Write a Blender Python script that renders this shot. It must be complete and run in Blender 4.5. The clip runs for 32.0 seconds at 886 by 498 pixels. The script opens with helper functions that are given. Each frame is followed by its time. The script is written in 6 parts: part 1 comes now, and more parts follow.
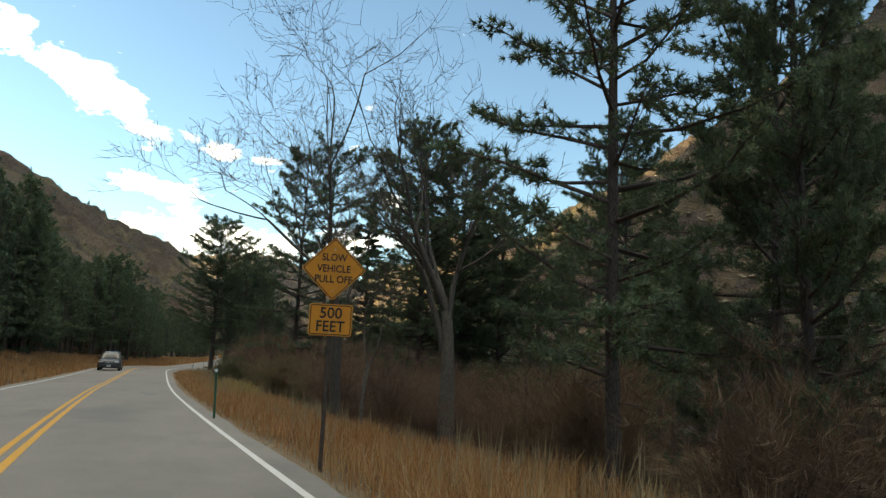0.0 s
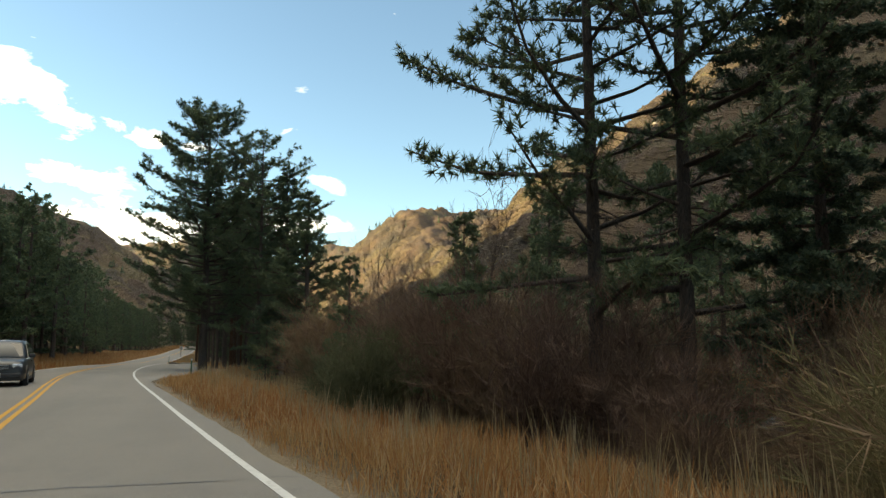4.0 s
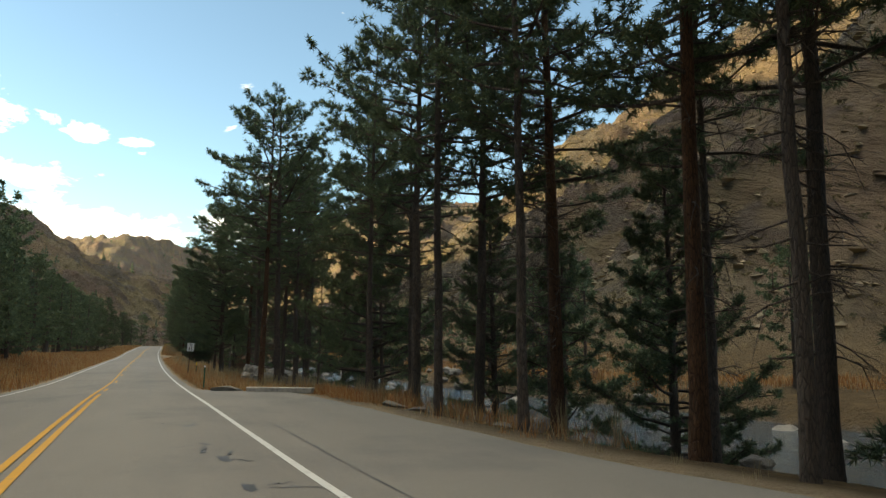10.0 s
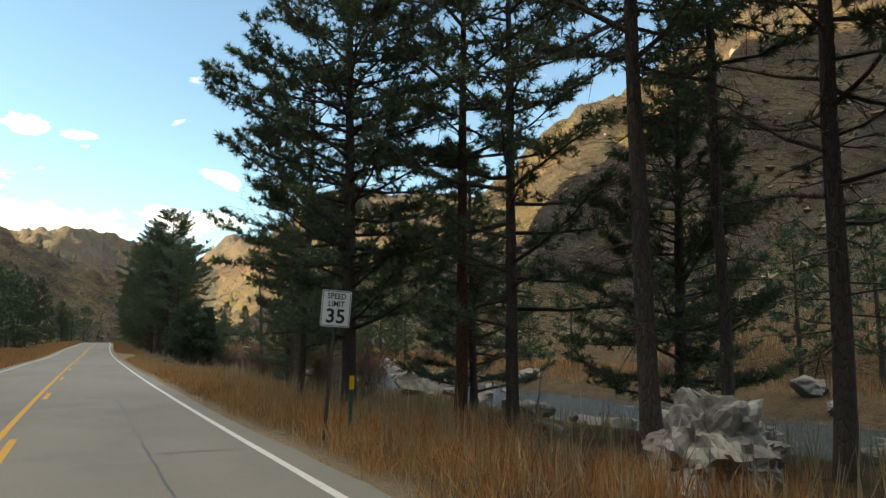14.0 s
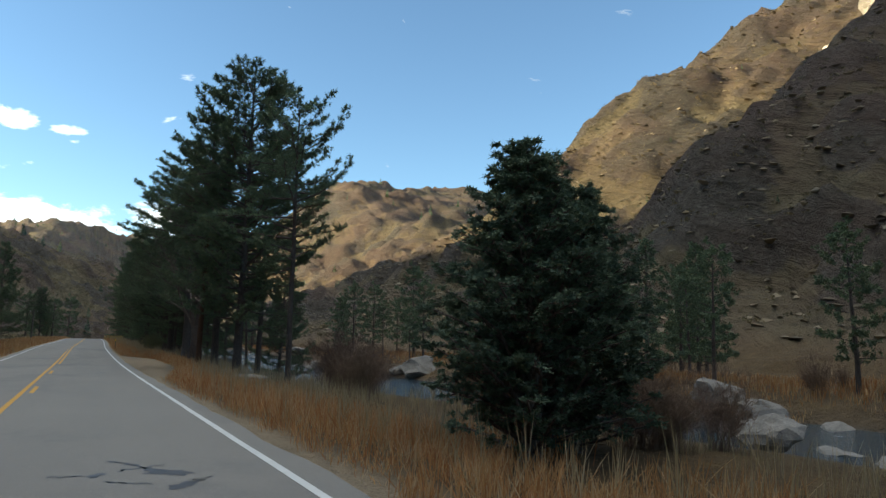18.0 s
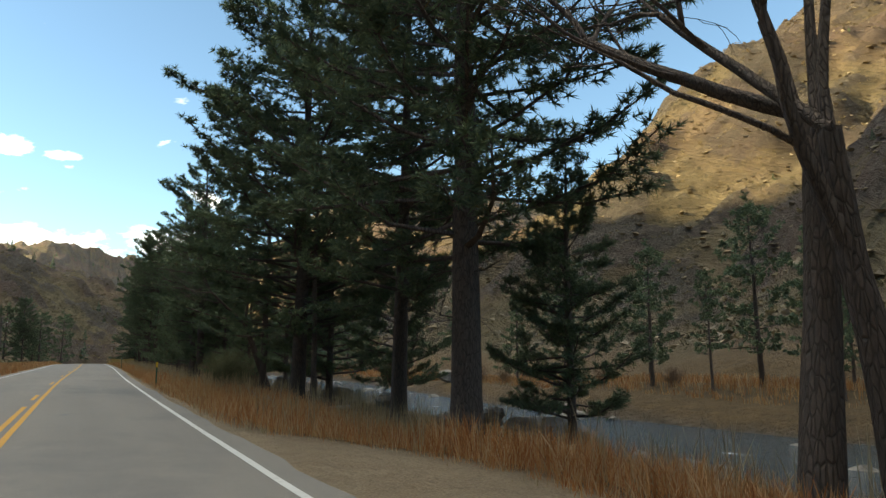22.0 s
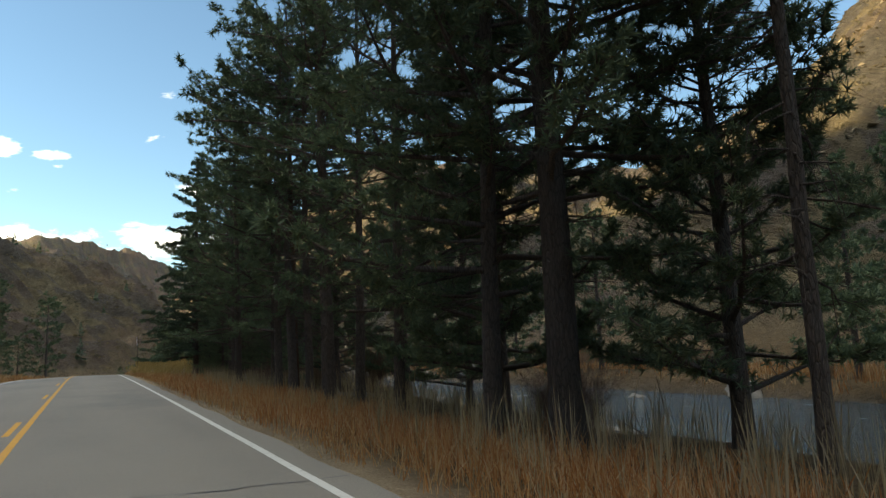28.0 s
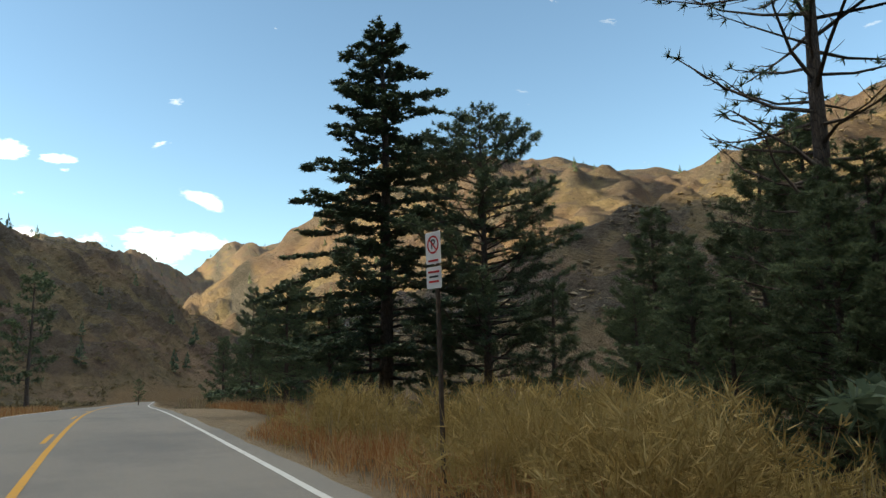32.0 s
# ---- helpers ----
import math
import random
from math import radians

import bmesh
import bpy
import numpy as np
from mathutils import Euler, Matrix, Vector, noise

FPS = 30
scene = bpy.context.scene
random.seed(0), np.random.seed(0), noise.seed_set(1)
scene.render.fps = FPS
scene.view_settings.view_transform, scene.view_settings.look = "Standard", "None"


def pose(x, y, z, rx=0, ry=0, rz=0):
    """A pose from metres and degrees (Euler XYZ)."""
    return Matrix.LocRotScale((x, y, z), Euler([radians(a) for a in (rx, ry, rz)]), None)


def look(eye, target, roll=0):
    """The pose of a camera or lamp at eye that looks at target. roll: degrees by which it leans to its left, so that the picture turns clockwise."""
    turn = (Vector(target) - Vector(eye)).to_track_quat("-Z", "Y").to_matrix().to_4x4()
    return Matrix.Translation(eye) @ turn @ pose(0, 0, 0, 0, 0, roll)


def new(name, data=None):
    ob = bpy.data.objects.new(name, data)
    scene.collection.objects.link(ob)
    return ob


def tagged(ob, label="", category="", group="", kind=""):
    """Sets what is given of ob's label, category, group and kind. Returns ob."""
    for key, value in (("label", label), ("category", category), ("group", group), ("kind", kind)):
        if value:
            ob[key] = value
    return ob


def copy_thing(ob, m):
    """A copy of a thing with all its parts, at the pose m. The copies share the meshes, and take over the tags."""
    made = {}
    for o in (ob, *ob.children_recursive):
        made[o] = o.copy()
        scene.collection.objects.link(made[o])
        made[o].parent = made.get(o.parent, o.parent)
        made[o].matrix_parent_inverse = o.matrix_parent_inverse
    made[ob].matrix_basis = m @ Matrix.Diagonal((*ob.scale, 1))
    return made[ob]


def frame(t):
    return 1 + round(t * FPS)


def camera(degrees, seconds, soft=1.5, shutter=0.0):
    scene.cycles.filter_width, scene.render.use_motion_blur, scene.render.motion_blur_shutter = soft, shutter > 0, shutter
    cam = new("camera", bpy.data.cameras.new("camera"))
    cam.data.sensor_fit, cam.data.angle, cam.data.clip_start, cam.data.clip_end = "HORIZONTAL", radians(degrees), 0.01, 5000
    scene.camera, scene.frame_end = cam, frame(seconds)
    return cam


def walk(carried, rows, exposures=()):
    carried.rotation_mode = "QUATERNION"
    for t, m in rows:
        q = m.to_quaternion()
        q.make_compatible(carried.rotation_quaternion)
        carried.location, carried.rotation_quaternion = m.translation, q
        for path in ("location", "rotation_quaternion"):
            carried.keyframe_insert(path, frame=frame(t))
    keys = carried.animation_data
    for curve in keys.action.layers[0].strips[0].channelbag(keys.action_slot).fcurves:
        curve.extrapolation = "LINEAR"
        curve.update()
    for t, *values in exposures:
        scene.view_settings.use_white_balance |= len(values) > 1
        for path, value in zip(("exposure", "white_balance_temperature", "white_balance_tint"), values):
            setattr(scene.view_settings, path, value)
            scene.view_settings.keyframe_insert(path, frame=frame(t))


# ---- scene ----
cam = camera(62.5, 32.0, soft=1.4)
ROWS = [
    (0.0, 0.00, 0.00, 3.96, -12.61, 8.42, 2.80), (0.5, -0.98, 5.10, 3.87, -13.58, 8.29, 1.57),
    (1.0, -1.92, 10.23, 3.77, -13.95, 7.28, 1.03), (1.5, -2.84, 15.39, 3.66, -15.21, 7.67, 0.65),
    (2.0, -3.73, 20.55, 3.54, -15.28, 7.93, 0.40), (2.5, -4.60, 25.80, 3.41, -15.75, 7.49, 0.41),
    (3.0, -5.42, 31.16, 3.29, -16.55, 7.58, 0.22), (3.5, -6.22, 36.59, 3.15, -17.72, 7.75, -0.06),
    (4.0, -7.00, 42.06, 3.02, -17.45, 7.01, -0.06), (4.5, -7.79, 47.47, 2.92, -17.31, 7.45, -0.21),
    (5.0, -8.57, 52.83, 2.85, -17.00, 7.55, -0.08), (5.5, -9.34, 58.15, 2.79, -16.70, 7.50, -0.01),
    (6.0, -10.07, 63.45, 2.74, -16.40, 7.35, 0.05), (6.5, -10.79, 68.71, 2.70, -16.20, 7.30, 0.16),
    (7.0, -11.48, 73.93, 2.65, -16.31, 7.24, 0.43), (7.5, -12.16, 79.09, 2.60, -17.83, 6.19, 0.21),
    (8.0, -12.78, 84.25, 2.52, -19.74, 6.82, 0.47), (8.5, -13.34, 89.52, 2.42, -19.56, 7.35, 0.84),
    (9.0, -13.80, 94.89, 2.32, -20.19, 6.54, 0.81), (9.5, -14.18, 100.44, 2.23, -20.20, 6.91, 0.88),
    (10.0, -14.48, 106.16, 2.12, -21.71, 7.14, 0.11), (10.5, -14.74, 111.98, 2.02, -22.60, 7.23, 0.49),
    (11.0, -14.94, 117.79, 1.92, -23.66, 6.36, 0.04), (11.5, -15.07, 123.56, 1.80, -23.96, 7.06, 0.18),
    (12.0, -15.15, 129.31, 1.67, -24.75, 7.47, -0.12), (12.5, -15.20, 135.18, 1.52, -25.25, 6.22, -0.23),
    (13.0, -15.24, 141.16, 1.37, -25.40, 6.27, 0.13), (13.5, -15.26, 147.23, 1.22, -25.64, 6.92, 0.20),
    (14.0, -15.28, 153.37, 1.07, -25.50, 7.01, 0.06), (14.5, -15.32, 159.57, 0.95, -25.32, 6.20, -0.56),
    (15.0, -15.35, 165.76, 0.87, -25.37, 6.94, -0.05), (15.5, -15.38, 171.94, 0.82, -25.58, 6.71, 0.01),
    (16.0, -15.40, 178.12, 0.79, -25.78, 6.75, 0.08), (16.5, -15.42, 184.30, 0.76, -25.99, 6.79, 0.20),
    (17.0, -15.41, 190.48, 0.73, -26.20, 6.83, 0.46), (17.5, -15.38, 196.67, 0.69, -26.41, 6.87, 1.04),
    (18.0, -15.31, 202.86, 0.62, -26.29, 7.24, 1.04), (18.5, -15.30, 209.15, 0.57, -26.52, 7.55, 0.88),
    (19.0, -15.34, 215.52, 0.54, -26.13, 7.14, 0.91), (19.5, -15.37, 221.88, 0.50, -26.24, 7.11, 0.55),
    (20.0, -15.35, 228.17, 0.47, -26.19, 7.56, 0.61), (20.5, -15.28, 234.41, 0.43, -26.18, 7.61, -0.13),
    (21.0, -15.20, 240.68, 0.40, -26.64, 7.49, -0.32), (21.5, -15.11, 247.05, 0.37, -26.76, 8.16, -0.59),
    (22.0, -15.03, 253.55, 0.37, -26.58, 8.62, -0.18), (22.5, -14.94, 260.04, 0.37, -26.03, 8.29, -1.07),
    (23.0, -14.85, 266.61, 0.41, -26.00, 7.86, -1.11), (23.5, -14.80, 273.40, 0.47, -27.60, 7.49, -1.52),
    (24.0, -14.77, 280.35, 0.55, -24.35, 8.39, -0.71), (24.5, -14.73, 287.32, 0.63, -25.79, 8.77, -1.11),
    (25.0, -14.63, 294.33, 0.70, -25.43, 7.96, -1.31), (25.5, -14.49, 301.39, 0.77, -25.65, 7.76, -0.97),
    (26.0, -14.31, 308.50, 0.82, -26.10, 7.54, -0.60), (26.5, -14.12, 315.66, 0.87, -26.54, 7.32, -0.65),
    (27.0, -13.92, 322.87, 0.92, -26.99, 7.09, -1.15), (27.5, -13.73, 330.13, 0.97, -27.43, 6.87, -2.44),
    (28.0, -13.54, 337.44, 1.03, -26.98, 7.43, -2.50), (28.5, -13.36, 344.73, 1.09, -26.89, 7.48, -1.82),
    (29.0, -13.22, 352.01, 1.14, -26.44, 7.85, -2.15), (29.5, -13.12, 359.31, 1.18, -26.10, 8.39, -1.72),
    (30.0, -13.06, 366.65, 1.21, -25.79, 7.51, -0.82), (30.5, -13.04, 374.02, 1.23, -25.70, 8.18, -0.60),
    (31.0, -13.00, 381.32, 1.24, -25.62, 8.27, -0.87), (31.5, -12.90, 388.44, 1.24, -25.05, 7.50, -0.84),
    (32.0, -12.73, 395.54, 1.22, -26.75, 8.34, -1.23),
]


def heading(x, y, z, yaw, pitch, roll):
    """A camera pose from place, yaw (left of +y), pitch (up) and roll, in degrees."""
    a, b = radians(yaw), radians(pitch)
    way = (-math.sin(a) * math.cos(b), math.cos(a) * math.cos(b), math.sin(b))
    return look((x, y, z), (x + way[0], y + way[1], z + way[2]), roll)


# the clip's own slow changes of exposure
STOPS = [(0.0, 1.69), (4.0, 1.74), (7.0, 1.84), (8.5, 1.99), (10.0, 1.79), (13.0, 1.86), (15.0, 1.79), (17.5, 1.42), (19.0, 1.34), (20.0, 1.62), (21.0, 1.86), (22.5, 1.74), (24.0, 1.84), (25.0, 1.62), (27.5, 1.56), (28.0, 1.54), (29.0, 1.92), (30.0, 1.86), (31.0, 1.64), (32.0, 1.59)]
WARMTH = [(0.0, 8500.0), (7.0, 9400.0), (13.0, 9000.0), (17.5, 6900.0), (20.0, 7100.0), (22.0, 8200.0), (25.0, 8000.0), (32.0, 8000.0)]
EXPOSURES = [(t, stop, float(np.interp(t, [w[0] for w in WARMTH], [w[1] for w in WARMTH])), 4.0) for t, stop in STOPS]
walk(cam, [(t, heading(*row)) for t, *row in ROWS], EXPOSURES)

# ---- world, sun ----
SUN_AZ, SUN_EL = 68.0, 17.0  # degrees left of +y, above the horizon
sun_way = Vector((-math.sin(radians(SUN_AZ)) * math.cos(radians(SUN_EL)), math.cos(radians(SUN_AZ)) * math.cos(radians(SUN_EL)), math.sin(radians(SUN_EL))))
sun = new("sun", bpy.data.lights.new("sun", "SUN"))
sun.data.energy, sun.data.angle, sun.data.color = 5.0, radians(0.53), (1.0, 0.85, 0.58)
sun.matrix_world = look((0, 0, 300), Vector((0, 0, 300)) - sun_way)

world = bpy.data.worlds.new("sky")
scene.world = world
world.use_nodes = True
wn, wl = world.node_tree.nodes, world.node_tree.links
wn.clear()


def wnode(kind, **values):
    n = wn.new(kind)
    for key, value in values.items():
        n.inputs[key].default_value = value
    return n


def wmath(op, a, b=None, clamp=False):
    n = wn.new("ShaderNodeMath")
    n.operation, n.use_clamp = op, clamp
    for i, v in enumerate((a, b)):
        if v is None:
            continue
        if isinstance(v, (int, float)):
            n.inputs[i].default_value = v
        else:
            wl.new(v, n.inputs[i])
    return n.outputs[0]


sky = wn.new("ShaderNodeTexSky")
sky.sky_type, sky.sun_disc = "NISHITA", False
sky.sun_elevation, sky.sun_rotation = radians(SUN_EL), radians(-SUN_AZ)
sky.altitude, sky.air_density, sky.dust_density, sky.ozone_density = 1900, 1.1, 0.15, 1.8
coord = wn.new("ShaderNodeTexCoord")
parts_xyz = wn.new("ShaderNodeSeparateXYZ")
wl.new(coord.outputs["Generated"], parts_xyz.inputs[0])
up = wmath("MAXIMUM", parts_xyz.outputs[2], 0.02)
# bearing east of north and height above the horizon, in degrees
bearing = wmath("MULTIPLY", wmath("ARCTAN2", parts_xyz.outputs[0], parts_xyz.outputs[1]), 57.3)
height_up = wmath("MULTIPLY", wmath("ARCSINE", parts_xyz.outputs[2]), 57.3)
angles = wn.new("ShaderNodeCombineXYZ")
wl.new(wmath("MULTIPLY", bearing, 0.16), angles.inputs[0]), wl.new(wmath("MULTIPLY", height_up, 0.34), angles.inputs[1])
angles.inputs[2].default_value = 0.7
puff = wnode("ShaderNodeTexNoise", Scale=1.6, Detail=9.0, Roughness=0.62, Distortion=0.3)
wl.new(angles.outputs[0], puff.inputs["Vector"])
# cumulus over the valley's mouth: bearing, height, half widths, slope
CLOUDS = [(-14.5, 17.6, 7.0, 1.9, -0.42), (-5.0, 7.8, 9.0, 1.9, -0.05), (-10.0, 11.4, 3.0, 1.1, 0.0), (-1.7, 14.1, 1.6, 0.5, 0.0), (-4.7, 14.3, 1.5, 0.75, 0.0), (-1.0, 13.5, 0.8, 0.30, 0.0), (8.2, 12.1, 1.9, 0.75, -0.15), (6.0, 8.8, 4.0, 1.1, 0.0)]
heap = None
for b0, h0, wide_b, wide_h, tilt_h in CLOUDS:
    off = wmath("SUBTRACT", bearing, b0)
    across = wmath("POWER", wmath("ABSOLUTE", wmath("DIVIDE", off, wide_b)), 2.0)
    above = wmath("POWER", wmath("ABSOLUTE", wmath("DIVIDE", wmath("SUBTRACT", wmath("SUBTRACT", height_up, h0), wmath("MULTIPLY", off, tilt_h)), wide_h)), 2.0)
    one = wmath("POWER", 2.718, wmath("MULTIPLY", wmath("ADD", across, above), -1.0))
    heap = one if heap is None else wmath("MAXIMUM", heap, one)
# an unseen broken cloud layer overhead, added to brighten the ground
flat = wn.new("ShaderNodeCombineXYZ")
wl.new(wmath("DIVIDE", parts_xyz.outputs[0], wmath("ADD", up, 0.10)), flat.inputs[0]), wl.new(wmath("DIVIDE", parts_xyz.outputs[1], wmath("ADD", up, 0.10)), flat.inputs[1])
flat.inputs[2].default_value = 0.37
broken = wnode("ShaderNodeTexNoise", Scale=1.15, Detail=6.0, Roughness=0.62, Distortion=0.25)
wl.new(flat.outputs[0], broken.inputs["Vector"])
fill_deck = wmath("ADD", broken.outputs["Fac"], wmath("SUBTRACT", wmath("MULTIPLY", wmath("MAXIMUM", wmath("SUBTRACT", up, 0.50), 0.0), 1.9), 0.21))
dense = wmath("MAXIMUM", wmath("ADD", wmath("MULTIPLY", puff.outputs["Fac"], 1.15), wmath("MULTIPLY", heap, 0.44)), fill_deck)
cover = wn.new("ShaderNodeMapRange")
cover.inputs["From Min"].default_value, cover.inputs["From Max"].default_value = 0.78, 1.02
wl.new(dense, cover.inputs["Value"])
# a clear, deep mountain blue
deep = wn.new("ShaderNodeMixRGB")
deep.blend_type = "MULTIPLY"
deep.inputs[0].default_value, deep.inputs[2].default_value = 1.0, (0.86, 1.01, 1.09, 1)
wl.new(sky.outputs[0], deep.inputs[1])
blend = wn.new("ShaderNodeMixRGB")
wl.new(cover.outputs[0], blend.inputs[0])
wl.new(deep.outputs[0], blend.inputs[1])
# clouds towards the sun glow, those away from it are duller
toward = wn.new("ShaderNodeVectorMath")
toward.operation = "DOT_PRODUCT"
wl.new(coord.outputs["Generated"], toward.inputs[0])
toward.inputs[1].default_value = tuple(sun_way)
glow = wmath("ADD", wmath("MULTIPLY", wmath("POWER", wmath("MAXIMUM", toward.outputs["Value"], 0.0), 1.5), 1.9), 0.75)
shine = wn.new("ShaderNodeVectorMath")
shine.operation = "SCALE"
shine.inputs[0].default_value = (7.6, 7.7, 7.9)
wl.new(glow, shine.inputs["Scale"])
wl.new(shine.outputs[0], blend.inputs[2])
back = wnode("ShaderNodeBackground", Strength=0.095)
wl.new(blend.outputs[0], back.inputs["Color"])
wout = wn.new("ShaderNodeOutputWorld")
wl.new(back.outputs[0], wout.inputs[0])

# ---- materials ----


class Mat:
    """A node material with a Principled shader and short ways to wire it."""

    def __init__(self, name, rough=0.85, spec=0.3):
        self.m = bpy.data.materials.new(name)
        self.m.use_nodes = True
        self.n, self.l = self.m.node_tree.nodes, self.m.node_tree.links
        self.bsdf = self.n["Principled BSDF"]
        self.bsdf.inputs["Roughness"].default_value = rough
        self.bsdf.inputs["Specular IOR Level"].default_value = spec
        self.geo = self.n.new("ShaderNodeNewGeometry")
        self.obj = self.n.new("ShaderNodeObjectInfo")

    def pos(self, scale=(1, 1, 1), local=False):
        n = self.n.new("ShaderNodeMapping")
        n.inputs["Scale"].default_value = scale
        if local:
            t = self.n.new("ShaderNodeTexCoord")
            self.l.new(t.outputs["Object"], n.inputs[0])
        else:
            self.l.new(self.geo.outputs["Position"], n.inputs[0])
        return n.outputs[0]

    def noise(self, scale, detail=4.0, rough=0.6, vec=None, distort=0.0):
        n = self.n.new("ShaderNodeTexNoise")
        n.inputs["Scale"].default_value, n.inputs["Detail"].default_value = scale, detail
        n.inputs["Roughness"].default_value, n.inputs["Distortion"].default_value = rough, distort
        self.l.new(vec if vec is not None else self.pos(), n.inputs["Vector"])
        return n.outputs["Fac"]

    def voronoi(self, scale, vec=None, feature="F1"):
        n = self.n.new("ShaderNodeTexVoronoi")
        n.feature = feature
        n.inputs["Scale"].default_value = scale
        self.l.new(vec if vec is not None else self.pos(), n.inputs["Vector"])
        return n.outputs["Distance"]

    def ramp(self, fac, *stops):
        n = self.n.new("ShaderNodeValToRGB")
        while len(n.color_ramp.elements) < len(stops):
            n.color_ramp.elements.new(0.5)
        for e, (p, c) in zip(n.color_ramp.elements, stops):
            e.position, e.color = p, (*c, 1) if len(c) == 3 else c
        self.l.new(fac, n.inputs[0])
        return n.outputs[0]

    def mix(self, fac, a, b, mode="MIX"):
        n = self.n.new("ShaderNodeMixRGB")
        n.blend_type = mode
        for i, v in enumerate((fac, a, b)):
            if isinstance(v, (int, float)):
                n.inputs[i].default_value = v
            elif isinstance(v, tuple):
                n.inputs[i].default_value = (*v, 1)
            else:
                self.l.new(v, n.inputs[i])
        return n.outputs[0]

    def math(self, op, a, b=0.0, clamp=False):
        n = self.n.new("ShaderNodeMath")
        n.operation, n.use_clamp = op, clamp
        for i, v in enumerate((a, b)):
            if isinstance(v, (int, float)):
                n.inputs[i].default_value = v
            else:
                self.l.new(v, n.inputs[i])
        return n.outputs[0]

    def step(self, v, lo, hi):
        n = self.n.new("ShaderNodeMapRange")
        n.inputs["From Min"].default_value, n.inputs["From Max"].default_value = lo, hi
        self.l.new(v, n.inputs["Value"])
        return n.outputs[0]

    def attr(self, name):
        n = self.n.new("ShaderNodeAttribute")
        n.attribute_name = name
        return n.outputs["Fac"]

    def color(self, out):
        if isinstance(out, tuple):
            self.bsdf.inputs["Base Color"].default_value = (*out, 1)
        else:
            self.l.new(out, self.bsdf.inputs["Base Color"])
        return self

    def bump(self, height, strength=0.4, distance=0.05):
        n = self.n.new("ShaderNodeBump")
        n.inputs["Strength"].default_value, n.inputs["Distance"].default_value = strength, distance
        self.l.new(height, n.inputs["Height"])
        self.l.new(n.outputs[0], self.bsdf.inputs["Normal"])
        return self


def asphalt():
    k = Mat("asphalt", 0.82, 0.35)
    fine = k.noise(90, 3)
    patch = k.noise(0.35, 5, 0.6, k.pos((1, 0.35, 1)))
    wheel = k.noise(0.9, 3, 0.5, k.pos((1.0, 0.03, 1)))
    blot = k.step(k.noise(0.22, 6, 0.7, k.pos((1, 0.6, 1))), 0.52, 0.70)
    c = k.ramp(patch, (0.3, (0.150, 0.140, 0.127)), (0.7, (0.230, 0.211, 0.184)))
    c = k.mix(k.step(wheel, 0.35, 0.75), c, k.mix(0.75, c, (0.240, 0.220, 0.192)))
    c = k.mix(0.5, c, k.ramp(fine, (0.3, (0.075, 0.070, 0.064)), (0.7, (0.275, 0.255, 0.228))))
    c = k.mix(k.math("MULTIPLY", blot, 0.45), c, (0.075, 0.078, 0.084))
    return k.color(c).bump(fine, 0.35, 0.01).m


def plain(name, c, rough=0.6, spec=0.4, metal=0.0, vary=0.25, scale=12.0):
    k = Mat(name, rough, spec)
    k.bsdf.inputs["Metallic"].default_value = metal
    n = k.noise(scale, 5, 0.65, k.pos(local=True))
    dark = tuple(v * (1 - vary) for v in c)
    light = tuple(min(1.0, v * (1 + vary)) for v in c)
    return k.color(k.ramp(n, (0.3, dark), (0.7, light))).bump(n, 0.08, 0.01).m


def paint_line(name, c):
    k = Mat(name, 0.7, 0.4)
    worn = k.step(k.noise(7, 6, 0.7), 0.56, 0.72)
    return k.color(k.mix(k.math("MULTIPLY", worn, 0.6), k.mix(k.noise(2.0, 4), c, tuple(v * 0.8 for v in c)), (0.15, 0.15, 0.145))).m


